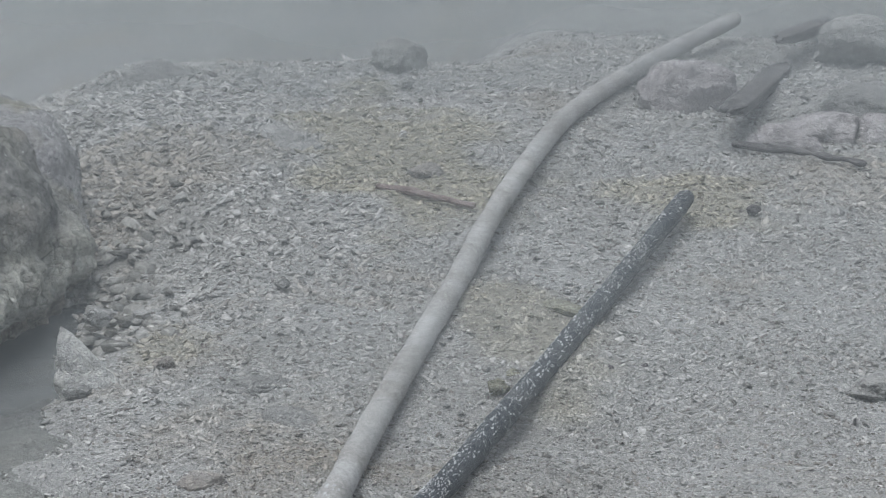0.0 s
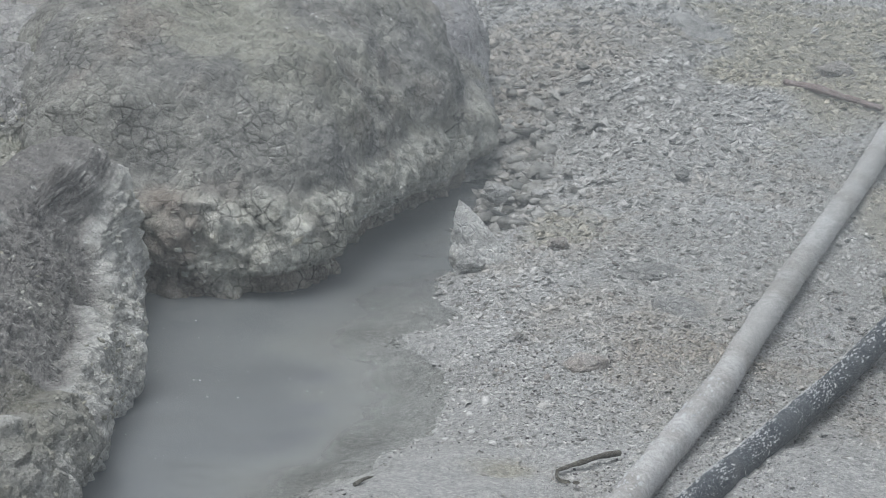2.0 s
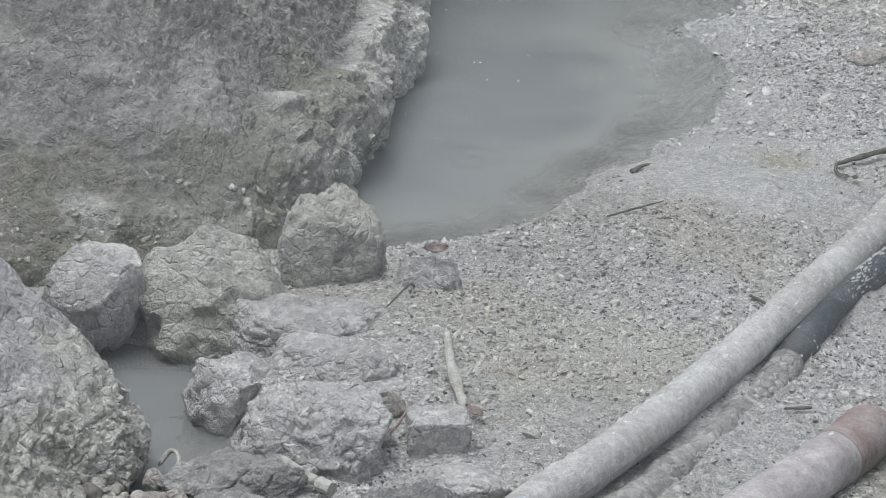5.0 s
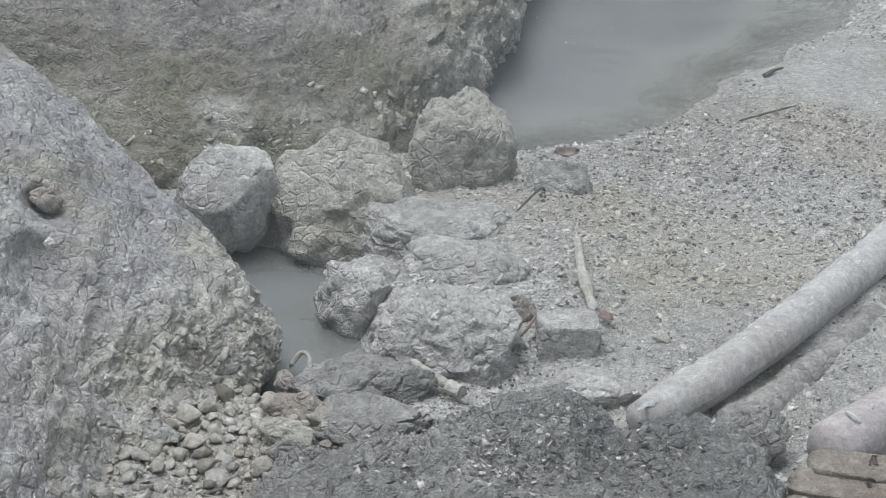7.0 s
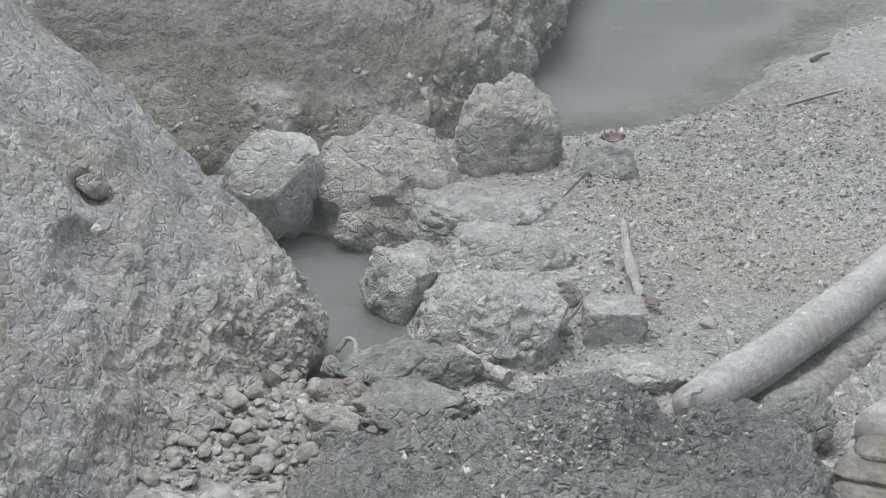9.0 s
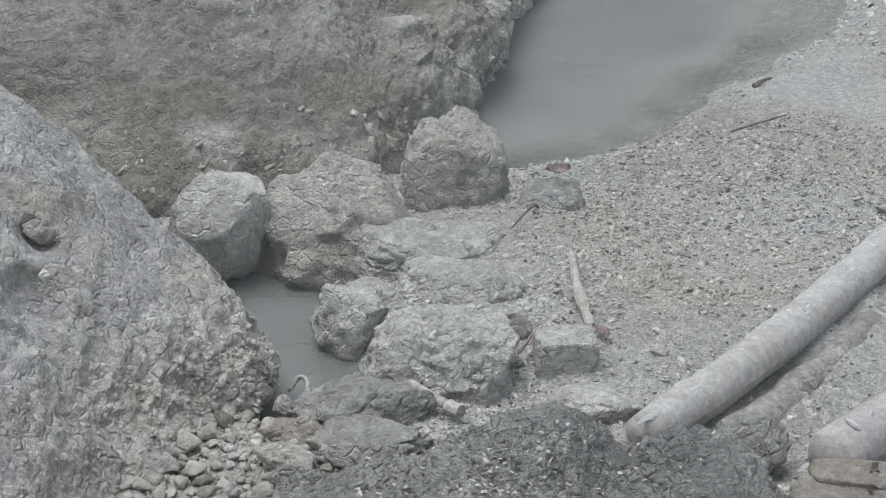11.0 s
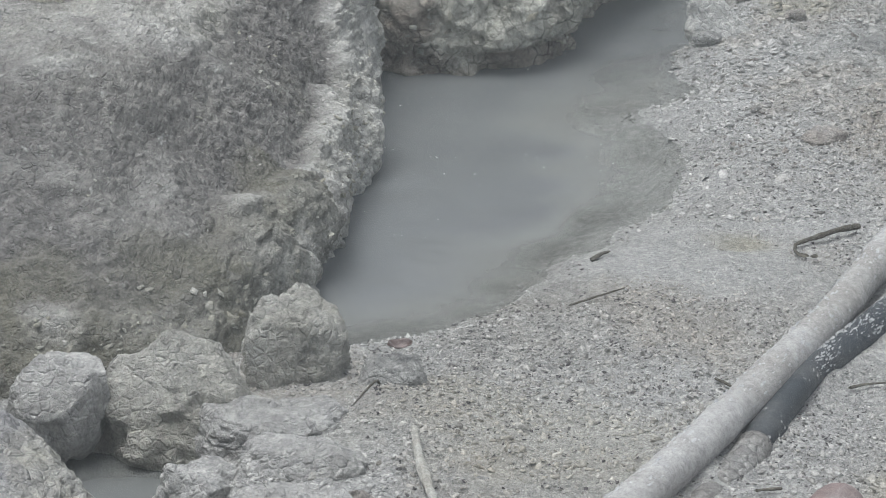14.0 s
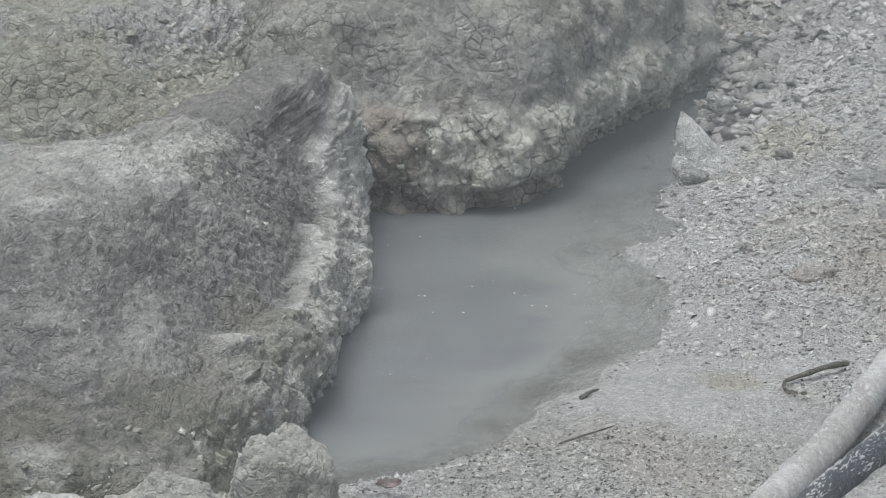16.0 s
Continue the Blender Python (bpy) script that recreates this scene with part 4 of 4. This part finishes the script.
def cone_stone():
    """A pointed stone with a bent tip and a broken pale side."""
    nu, nv = 72, 60
    ang, w = np.meshgrid(np.linspace(0, 2 * math.pi, nu), np.linspace(0, 1, nv))
    ang, w = ang.ravel(), w.ravel()
    r = 0.066 * (1 - w) ** 0.9 * (1 + 0.14 * np.cos(3 * ang + 0.6)) + 0.010 * (1 - w ** 6)
    x = r * np.cos(ang) * 1.08 - 0.066 * w ** 0.85
    y, z = r * np.sin(ang) * 0.85, -0.04 + 0.165 * w
    p = np.stack([x, y, z], 1)
    out = 1 + 0.10 * fbm(p * 30, 4, 71)
    x, y = x * out, y * out
    me = grid_mesh("cone_stone", x.reshape(nv, nu), y.reshape(nv, nu), z.reshape(nv, nu))
    me.materials.append(M_white)
    ob = new("cone_stone", me)
    ob.location = (0.238, 5.86, 0.024)
    return tagged(ob, "pointed pale stone standing at the water's edge", "stone")


cone_stone()


stone_at("stone", (-0.975, 3.095, 0.235), (0.020, 0.016, 0.018), M_rockb, "small brown stone lodged in a hollow", 49)
stone_at("stone", (-0.936, 2.985, 0.222), (0.009, 0.007, 0.007), M_white, "tiny white stone below a hollow", 50)


stone_at("crust_clump", (1.165, 5.655, 0.028), (0.030, 0.024, 0.022), M_yellow, "yellow-green crust of sulphur beside the black pipe", 53)
stone_at("crust_clump", (1.215, 5.745, 0.034), (0.022, 0.020, 0.014), M_yellow, "small yellowish crust of sulphur by the pipe", 54)
stone_at("crust_clump", (1.44, 6.20, 0.075), (0.045, 0.07, 0.016), M_yellow, "flat yellowish crust along the black pipe", 55)
stone_at("dark_stone", (2.158, 6.96, 0.155), (0.020, 0.018, 0.014), M_char, "small dark stone on the gravel", 56)
stone_at("dark_stone", (1.542, 5.768, 0.036), (0.014, 0.012, 0.010), M_char, "little dark stone near the black pipe", 57)
stone_at("dark_stone", (1.454, 5.776, 0.036), (0.012, 0.010, 0.009), M_char, "little dark stone by the black pipe", 58)
stone_at("white_stone", (1.264, 7.70, 0.235), (0.014, 0.012, 0.018), M_white, "tiny bright white stone on the slope", 59)
stone_at("stone", (1.279, 7.327, 0.195), (0.05, 0.042, 0.03), M_rockb, "brown stone on the slope", 60)
stone_at("stone", (0.752, 6.43, 0.095), (0.022, 0.018, 0.012), M_rockg, "small grey stone on pale gravel", 64)
stone_at("pale_rock", (2.07, 5.60, 0.02), (0.075, 0.06, 0.035), M_rockw, "pale rock sunk in fine gravel", 65)


# ---- pebble pile between the bank and the hump ----
def pebbles():
    rng = np.random.RandomState(77)
    kinds = []
    for k in range(6):
        ob = rock("pebble", (0, 0, 0), (1.0, rng.uniform(0.7, 0.95), rng.uniform(0.55, 0.8)), M_pebble, "grey-brown angular pebble in a loose pile", "pebble", seed=90 + k, sub=3, rough=0.35, cuts=18, detail=0.05, cut=(0.42, 0.8))
        kinds.append(ob)
    placed, made = [], 0
    for _ in range(900):
        x, y = rng.uniform(-0.86, -0.54), rng.uniform(2.78, 3.10)
        if ((x + 0.69) / 0.17) ** 2 + ((y - 2.95) / 0.17) ** 2 > 1:
            continue
        s = 0.008 + 0.019 * rng.uniform() ** 1.8
        if any(math.hypot(x - a, y - b) < 0.62 * (s + c) for a, b, c in placed):
            continue
        placed.append((x, y, s))
        src = kinds[made % 6]
        ob = src if made < 6 else src.copy()
        if made >= 6:
            scene.collection.objects.link(ob)
        z = float(ground_height(np.array([x]), np.array([y]))[0])
        ob.location, ob.rotation_euler, ob.scale = (x, y, z + 0.4 * s), (rng.uniform(-0.3, 0.3), rng.uniform(-0.3, 0.3), rng.uniform(0, 6.28)), (s, s, s)
        tagged(ob, group="pebble pile")
        made += 1


pebbles()


def scattered():
    """Small stones lying loose between the rocks and on the gravel."""
    rng = np.random.RandomState(12)
    kinds = [o.data for o in scene.objects if o.name.startswith("pebble")][:6]
    for k in range(46):
        x, y = (rng.uniform(-0.42, -0.12), rng.uniform(3.06, 3.62)) if k < 30 else (rng.uniform(-0.15, 0.5), rng.uniform(3.3, 4.3))
        s = 0.005 + 0.013 * rng.uniform() ** 2 if k < 30 else 0.004 + 0.004 * rng.uniform()
        ob = new("loose_stone", kinds[k % 6])
        ob.location = (x, y, float(ground_height(np.array([x]), np.array([y]))[0]) + 0.35 * s)
        ob.rotation_euler, ob.scale = (rng.uniform(-0.3, 0.3), rng.uniform(-0.3, 0.3), rng.uniform(0, 6.28)), (s, s, s)
        tagged(ob, "small loose grey stone on the gravel", "stone", "loose stones on the gravel")


scattered()


# ---- wood and litter ----
post = tagged(new("wooden_post"), "weathered round post with a red-stained rounded end", "post")
tube("shaft", [(0.10, 2.965, 0.034), (0.17, 3.065, 0.034), (0.243, 3.175, 0.034), (0.305, 3.278, 0.034)], 0.040, M_post, post, seg=28, samples=60, rough=0.0015)
tube("red_end", [(0.289, 3.251, 0.034), (0.312, 3.292, 0.034), (0.334, 3.335, 0.034), (0.356, 3.378, 0.034)], 0.0412, M_postend, post, seg=28, samples=60, rough=0.0015, domed=True)
blobs("white_splash", [(0.134, 3.0, 0.070), (0.152, 3.03, 0.071), (0.235, 3.165, 0.071)], [0.017, 0.011, 0.007], M_scale, post, 3, 0.25, 0.2)

log = rock("pale_log", (0.525, 3.34, 0.02), (0.22, 0.10, 0.085), M_drift, "pale streaked driftwood log half sunk in gravel", "log", turn=radians(56), seed=61, rough=0.12, cuts=4, detail=0.06)
def board(name, centre, half, turn, tip, seed, material, parent):
    """A split board with worn corners and a ragged end."""
    bm = bmesh.new()
    bmesh.ops.create_cube(bm, size=2.0)
    bmesh.ops.subdivide_edges(bm, edges=bm.edges[:], cuts=14, use_grid_fill=True)
    me = bpy.data.meshes.new(name)
    bm.to_mesh(me)
    bm.free()
    v = np.zeros(len(me.vertices) * 3, np.float32)
    me.vertices.foreach_get("co", v)
    v = v.reshape(-1, 3).astype(float)
    r = (np.abs(v) ** 6).sum(1) ** (1 / 6)
    v = v / r[:, None] * np.array(half)
    v[:, 0] += 0.14 * half[0] * np.sign(v[:, 0]) * fbm(v * (5, 40, 60) + seed, 3, seed)
    v[:, 1:] += 0.0035 * np.stack([fbm(v * (12, 60, 60) + seed + k, 3, seed + k) for k in (3, 7)], 1)
    v[:, 2] += 0.2 * half[2] * np.sin(v[:, 0] / half[0] * 2 + seed)
    m = np.array(Euler((tip, 0.05, turn)).to_matrix())
    me.vertices.foreach_set("co", (v @ m.T).astype(np.float32).ravel())
    me.polygons.foreach_set("use_smooth", np.ones(len(me.polygons), bool))
    me.materials.append(material)
    ob = new(name, me)
    ob.location = centre
    ob.parent = parent
    return ob


wood = tagged(new("wood_chunk"), "split chunk of brown layered wood", "wood")
board("split_board", (0.15, 2.885, 0.004), (0.10, 0.034, 0.013), 0.10, 0.1, 62, M_drift, wood)
board("split_board", (0.155, 2.905, 0.022), (0.10, 0.026, 0.008), 0.06, 0.25, 63, M_drift, wood)
board("split_board", (0.16, 2.935, 0.032), (0.085, 0.024, 0.011), 0.02, 0.2, 64, M_drift, wood)


def settle(x, y, z):
    """A height given over the even ground, taken to the uneven ground."""
    a, b = np.array([x], float), np.array([y], float)
    return z - float(ground_base(a, b)[0]) + float(ground_height(a, b)[0])


def stick(name, pts, radius, material, label, category="twig", taper=0.6, seed=1):
    pts = [(x, y, settle(x, y, z) if z > 0 else z) for x, y, z in pts]
    return tagged(tube(name, pts, radius, material, seg=10, samples=40, rough=radius * 0.35, seed=seed, taper=taper), label, category)


stick("twig", [(0.336, 4.452, 0.010), (0.379, 4.501, 0.013), (0.422, 4.549, 0.014), (0.464, 4.598, 0.014)], 0.0046, M_twig, "dark olive twig lying on pale mud", taper=1.1)
stick("twig", [(0.336, 4.452, 0.010), (0.334, 4.42, 0.008), (0.345, 4.40, 0.006)], 0.004, M_twig, "short bent dark twig end", seed=2)
stick("stick", [(-0.284, 3.528, 0.014), (-0.272, 3.46, 0.014), (-0.258, 3.40, 0.013), (-0.236, 3.329, 0.012)], 0.0062, M_dead, "bleached stick lying on the gravel", "stick", taper=1.3, seed=3)
stick("twig", [(-0.069, 4.128, 0.006), (-0.02, 4.15, 0.008), (0.03, 4.19, 0.006)], 0.0019, M_twig, "thin dark twig by the pool", seed=4)
stick("twig", [(-0.035, 4.385, 0.004), (-0.015, 4.41, 0.006), (0.0, 4.43, 0.006)], 0.004, M_twig, "short dark twig at the shore", seed=5)
stick("twig", [(0.175, 3.838, 0.006), (0.195, 3.80, 0.010), (0.215, 3.768, 0.010)], 0.0025, M_twig, "thin twig beside the pipe", seed=6)
stick("twig", [(0.225, 3.445, 0.006), (0.245, 3.452, 0.008), (0.267, 3.46, 0.008)], 0.004, M_twig, "short dark twig by the post", seed=7)
stick("twig", [(0.39, 3.848, 0.006), (0.42, 3.862, 0.009), (0.46, 3.874, 0.008)], 0.0022, M_twig, "thin dark twig on the gravel", seed=8)
stick("stalk", [(-0.345, 3.21, 0.012), (-0.325, 3.235, 0.022), (-0.312, 3.27, 0.030), (-0.308, 3.30, 0.024)], 0.0022, M_leaf, "curled dry brown stalk between stones", "stalk", seed=9)
stick("root", [(-0.352, 3.70, 0.005), (-0.358, 3.665, 0.02), (-0.385, 3.60, 0.012)], 0.0022, M_twig, "thin grey root by the flat rock", "root", seed=10)
reed = tagged(new("broken_reed"), "broken pale hollow reed with a cut end", "reed")
tube("stem", [(-0.472, 3.13, 0.022), (-0.44, 3.10, 0.020), (-0.412, 3.078, 0.018)], 0.0065, M_dead, reed, seg=12, samples=24, rough=0.0012)
tube("cut_end", [(-0.412, 3.078, 0.018), (-0.40, 3.068, 0.018), (-0.388, 3.060, 0.018)], 0.0095, M_dead, reed, seg=14, samples=24, rough=0.001)
stick("curled_root", [(-0.655, 3.19, -0.04), (-0.64, 3.20, -0.02), (-0.625, 3.185, -0.02), (-0.622, 3.155, -0.045)], 0.0035, M_dead, "pale curled root standing in the pond", "root", seed=12, taper=0.8)
plank = tagged(new("charred_plank"), "dark charred plank broken in two on the slope", "plank")
board("plank_piece", (2.545, 8.20, 0.292), (0.66, 0.042, 0.022), radians(65.5), 0.0, 81, M_char, plank)
board("plank_piece", (3.02, 9.16, 0.342), (0.38, 0.036, 0.020), radians(57), 0.0, 82, M_char, plank)
stick("dead_branch", [(1.10, 7.16, 0.185), (1.19, 7.11, 0.185), (1.27, 7.05, 0.18), (1.36, 7.0, 0.175)], 0.012, M_leaf, "short brown dead branch on the slope", "branch", seed=16)
stick("dark_root", [(2.26, 7.54, 0.235), (2.36, 7.49, 0.235), (2.459, 7.441, 0.232), (2.62, 7.32, 0.215)], 0.012, M_char, "long flat dark root along the rocks", "root", seed=14)


def leaf(name, at, size, turn, curl, label, material=None):
    u, w = np.meshgrid(np.linspace(-1, 1, 13), np.linspace(-1, 1, 9))
    x = size * u
    y = 0.42 * size * w * np.sqrt(np.clip(1 - u * u, 0, 1)) + 0.05 * size * np.sin(5 * u)
    z = curl * size * (0.5 * w * w + 0.4 * u * u) + 0.06 * size * np.sin(7 * u + 3 * w)
    me = grid_mesh(name, x, y, z)
    me.materials.append(material or M_leaf)
    ob = new(name, me)
    ob.matrix_world = pose(at[0], at[1], settle(*at) if at[2] < 0.03 else at[2], 25, 10, turn)
    sol = ob.modifiers.new("thick", 'SOLIDIFY')
    sol.thickness = 0.0012
    return tagged(ob, label, "leaf")


leaf("dry_leaf", (-0.330, 3.765, 0.078), 0.022, 40, 0.6, "curled reddish dry leaf on a grey stone")
leaf("dry_leaf", (-0.222, 3.322, 0.014), 0.015, -25, 0.3, "dry red-brown leaf beside a stone block")
leaf("dry_leaf", (0.345, 4.39, 0.010), 0.011, 10, 0.3, "small dark dead leaf near a twig", M_twig)
leaf("dry_leaf", (0.365, 4.375, 0.010), 0.010, 60, 0.3, "small dark dead leaf on pale mud", M_twig)
leaf("dry_leaf", (0.495, 4.035, 0.012), 0.013, 120, 0.5, "small dark dead leaf beside the black pipe", M_twig)
leaf("dry_leaf", (0.462, 3.80, 0.012), 0.012, 20, 0.6, "small shrivelled dark leaf on the gravel", M_twig)


# ---- gravel ----
def chips(name, count, region, size, seed, material, label, keep=None, flat=0.45, coarse=None):
    rng = np.random.RandomState(seed)
    x = rng.uniform(region[0], region[1], count)
    y = rng.uniform(region[2], region[3], count)
    ok = (inside(POOL, x, y) < 0.03) & (inside(POND, x, y) < -0.02)
    if keep:
        ok &= rng.uniform(size=count) < keep(x, y)
    x, y = x[ok], y[ok]
    s = size[0] * (size[1] / size[0]) ** (rng.uniform(size=len(x)) ** 2.2)
    if coarse:
        s = s * coarse(x, y)
    me = chip_mesh(name, x, y, ground_height(x, y), s, rng, flat)
    me.attributes.new("stain", 'FLOAT', 'POINT').data.foreach_set("value", np.repeat(tan_patch(x, y), 8).astype(np.float32))
    me.materials.append(material)
    return tagged(new(name, me), label, "gravel", kind="stuff")


def crumbs(owner, count, size, keep, material, seed, flat=0.6):
    """Loose bits lying on a mound, as one part of it."""
    rng = np.random.RandomState(seed)
    v = np.zeros(len(owner.data.vertices) * 3, np.float32)
    owner.data.vertices.foreach_get("co", v)
    v = v.reshape(-1, 3).astype(float)
    v = v[rng.uniform(size=len(v)) < keep(v[:, 0], v[:, 1], v[:, 2])]
    v = v[rng.choice(len(v), min(count, len(v)), replace=False)]
    s = size[0] * (size[1] / size[0]) ** (rng.uniform(size=len(v)) ** 2.0)
    me = chip_mesh("loose_grit", v[:, 0], v[:, 1], v[:, 2], s, rng, flat, 0.3)
    me.materials.append(material)
    ob = new("loose_grit", me)
    ob.parent = owner
    return tagged(ob, kind="stuff")


crumbs(bank, 420, (0.003, 0.009), lambda x, y, z: (1 - step(0.03, 0.14, z)) * (z > -0.01) * (x > -1.3) * (y < 3.2), M_pebble, 21)
crumbs(mud, 260, (0.003, 0.010), lambda x, y, z: (z > -0.02) * (1 - step(0.04, 0.10, z)) * (y < 4.1) * (x > -1.4), M_nodule, 23)
crumbs(mud, 220, (0.003, 0.010), lambda x, y, z: (z > -0.02) * (1 - step(0.06, 0.16, z)) * step(-0.58, -0.5, x) * (y < 5.5), M_nodule, 24)
crumbs(mud, 150, (0.002, 0.007), lambda x, y, z: (z > 0.1) * (z < 0.3) * (y < 5.0) * (x > -1.3), M_nodule, 29, 0.3)
crumbs(boulder, 200, (0.004, 0.013), lambda x, y, z: (z > -0.01) * (1 - step(0.08, 0.2, z)) * (y < 6.2) * (x > -0.75), M_nodule, 25)
crumbs(ridge, 220, (0.005, 0.014), lambda x, y, z: (z > 0.1) * step(-1.25, -0.85, x) * (y < 6.3), M_nodule, 26)
crumbs(hump, 900, (0.002, 0.006), lambda x, y, z: (z > 0.03) * (y > 2.5) + 0 * x, M_dark, 27)
crumbs(hump, 450, (0.002, 0.006), lambda x, y, z: (z > 0.015) * (y > 2.5) * (0.6 + 0 * x), M_chip, 28, 0.3)


def grit_keep(x, y):
    seen = (x < 0.17 * y + 0.08) | (y > 4.75)
    return seen * np.clip(1 - 0.93 * step(-0.08, 0.0, inside(MUDFLAT, x, y)), 0, 1) * (0.22 + 0.78 * step(-0.25, 0.35, fbm(flat3(x, y) * 2.0, 3, 6)))


chips("gravel", 150000, (-0.62, 2.3, 2.9, 6.0), (0.0017, 0.0062), 1, M_chip, "fine pale grit scattered over the crust", grit_keep, flat=0.36, coarse=lambda x, y: 1 + 0.35 * (1 - step(3.55, 3.95, y)) * (fbm(flat3(x, y) * 6, 2, 19) > -0.1))
chips("stone_flakes", 74000, (0.0, 3.6, 4.5, 9.6), (0.0035, 0.0125), 2, M_chip, "loose grey and cream stone flakes covering the slope", lambda x, y: 0.25 * step(4.5, 4.7, y) + 0.75 * step(4.9, 5.9, y) + 0 * x, flat=0.36, coarse=lambda x, y: 1 + 0.45 * step(5.9, 6.6, y) * (1 - step(0.5, 1.3, x)) + 0.2 * step(6.2, 7.2, y))
chips("dark_flecks", 26000, (-0.5, 1.3, 3.0, 5.4), (0.0016, 0.0042), 7, M_char, "scattered dark specks in the pale gravel", lambda x, y: 0.75 * grit_keep(x, y), flat=0.4)
chips("dark_flakes", 15000, (0.2, 3.4, 4.9, 9.2), (0.003, 0.0085), 8, M_rockb, "darker stone flakes among the pale ones", flat=0.4)
chips("white_flecks", 9000, (-0.5, 1.3, 3.0, 5.6), (0.0016, 0.0045), 9, M_white, "scattered white flecks in the grey gravel", lambda x, y: 0.8 * grit_keep(x, y), flat=0.5)
chips("pebble_grit", 1500, (-0.92, -0.48, 2.74, 3.13), (0.003, 0.011), 5, M_pebble, "grit and broken bits among the pebbles", flat=0.6)
def rubble():
    rng = np.random.RandomState(31)
    kinds = []
    for k in range(7):
        one = np.zeros(1)
        me = chip_mesh("broken_stone", one, one, one, one + 1.0, rng, 0.42, 0.1)
        me.materials.append(M_slab)
        kinds.append(me)
    made = 0
    while made < 150:
        x, y = rng.uniform(0.2, 0.62), rng.uniform(6.15, 7.3)
        if rng.uniform() < step(0.25, 0.5, x - 0.1 * (y - 6)) or inside(POOL, np.array([x]), np.array([y]))[0] > -0.03:
            continue
        ob = new("broken_stone", kinds[made % 7])
        s = 0.014 + 0.028 * rng.uniform() ** 1.6
        ob.location = (x, y, float(ground_height(np.array([x]), np.array([y]))[0]) + 0.1 * s)
        ob.rotation_euler, ob.scale = (rng.normal() * 0.3, rng.normal() * 0.3, rng.uniform(0, 6.28)), (s, s, s)
        tagged(ob, "angular broken grey stone in the rubble by the boulder", "stone", "rubble beside the boulder")
        made += 1
    for k in range(130):
        x, y = rng.uniform(-0.90, -0.60), rng.uniform(2.60, 2.84)
        if y > 2.84 - 0.5 * (x + 0.78) ** 2 - 0.6 * max(0.0, -0.80 - x):
            continue
        ob = new("broken_stone", kinds[k % 7])
        s = 0.006 + 0.016 * rng.uniform() ** 1.8
        ob.location = (x, y, float(ground_height(np.array([x]), np.array([y]))[0]) + 0.1 * s)
        ob.rotation_euler, ob.scale = (rng.normal() * 0.3, rng.normal() * 0.3, rng.uniform(0, 6.28)), (s, s, s)
        tagged(ob, "small angular grey stone in the rubble below the bank", "stone", "rubble below the bank")


rubble()


# ---- steam ----
def steam(name, y, x0, x1, z0, z1, dense, scale, seed, lean=0.3, fade=0.35):
    nu, nv = 60, 40
    u, w = np.meshgrid(np.linspace(0, 1, nu), np.linspace(0, 1, nv))
    px = x0 + (x1 - x0) * u
    p = flat3(px.ravel() * 0.7, w.ravel() + seed * 7.0)
    py = y + (lean * w.ravel() + 0.25 * fbm(p, 2, seed)).reshape(px.shape)
    pz = z0 + (z1 - z0) * w
    me = grid_mesh(name, px, py, pz)
    th = (np.minimum(step(0, fade, u), step(0, fade, 1 - u)) * np.minimum(step(0, fade, w), step(0, 0.3, 1 - w))).ravel()
    at = me.attributes.new("thickness", 'FLOAT', 'POINT')
    at.data.foreach_set("value", th.astype(np.float32))
    me.materials.append(steam_material(name, dense, scale, seed))
    ob = new(name, me)
    ob.visible_shadow = False
    return tagged(ob, "drifting veil of pale steam over the hot ground", "steam", kind="stuff")


steam("steam", 9.5, -3.5, 6.5, -0.3, 2.5, 0.85, 0.7, 1)
steam("steam", 11.5, -5, 8, -0.4, 3.5, 0.95, 0.6, 2)
steam("steam", 8.35, -3.0, 5.0, -0.1, 1.3, 0.24, 0.9, 7)
steam("steam", 7.4, -2.5, 4.5, -0.2, 1.6, 0.20, 0.9, 3)
steam("steam", 4.9, -0.9, 3.2, -0.1, 1.5, 0.30, 1.2, 4)
steam("steam", 2.6, -1.8, 1.8, 0.0, 1.9, 0.17, 1.5, 5, lean=0.0)
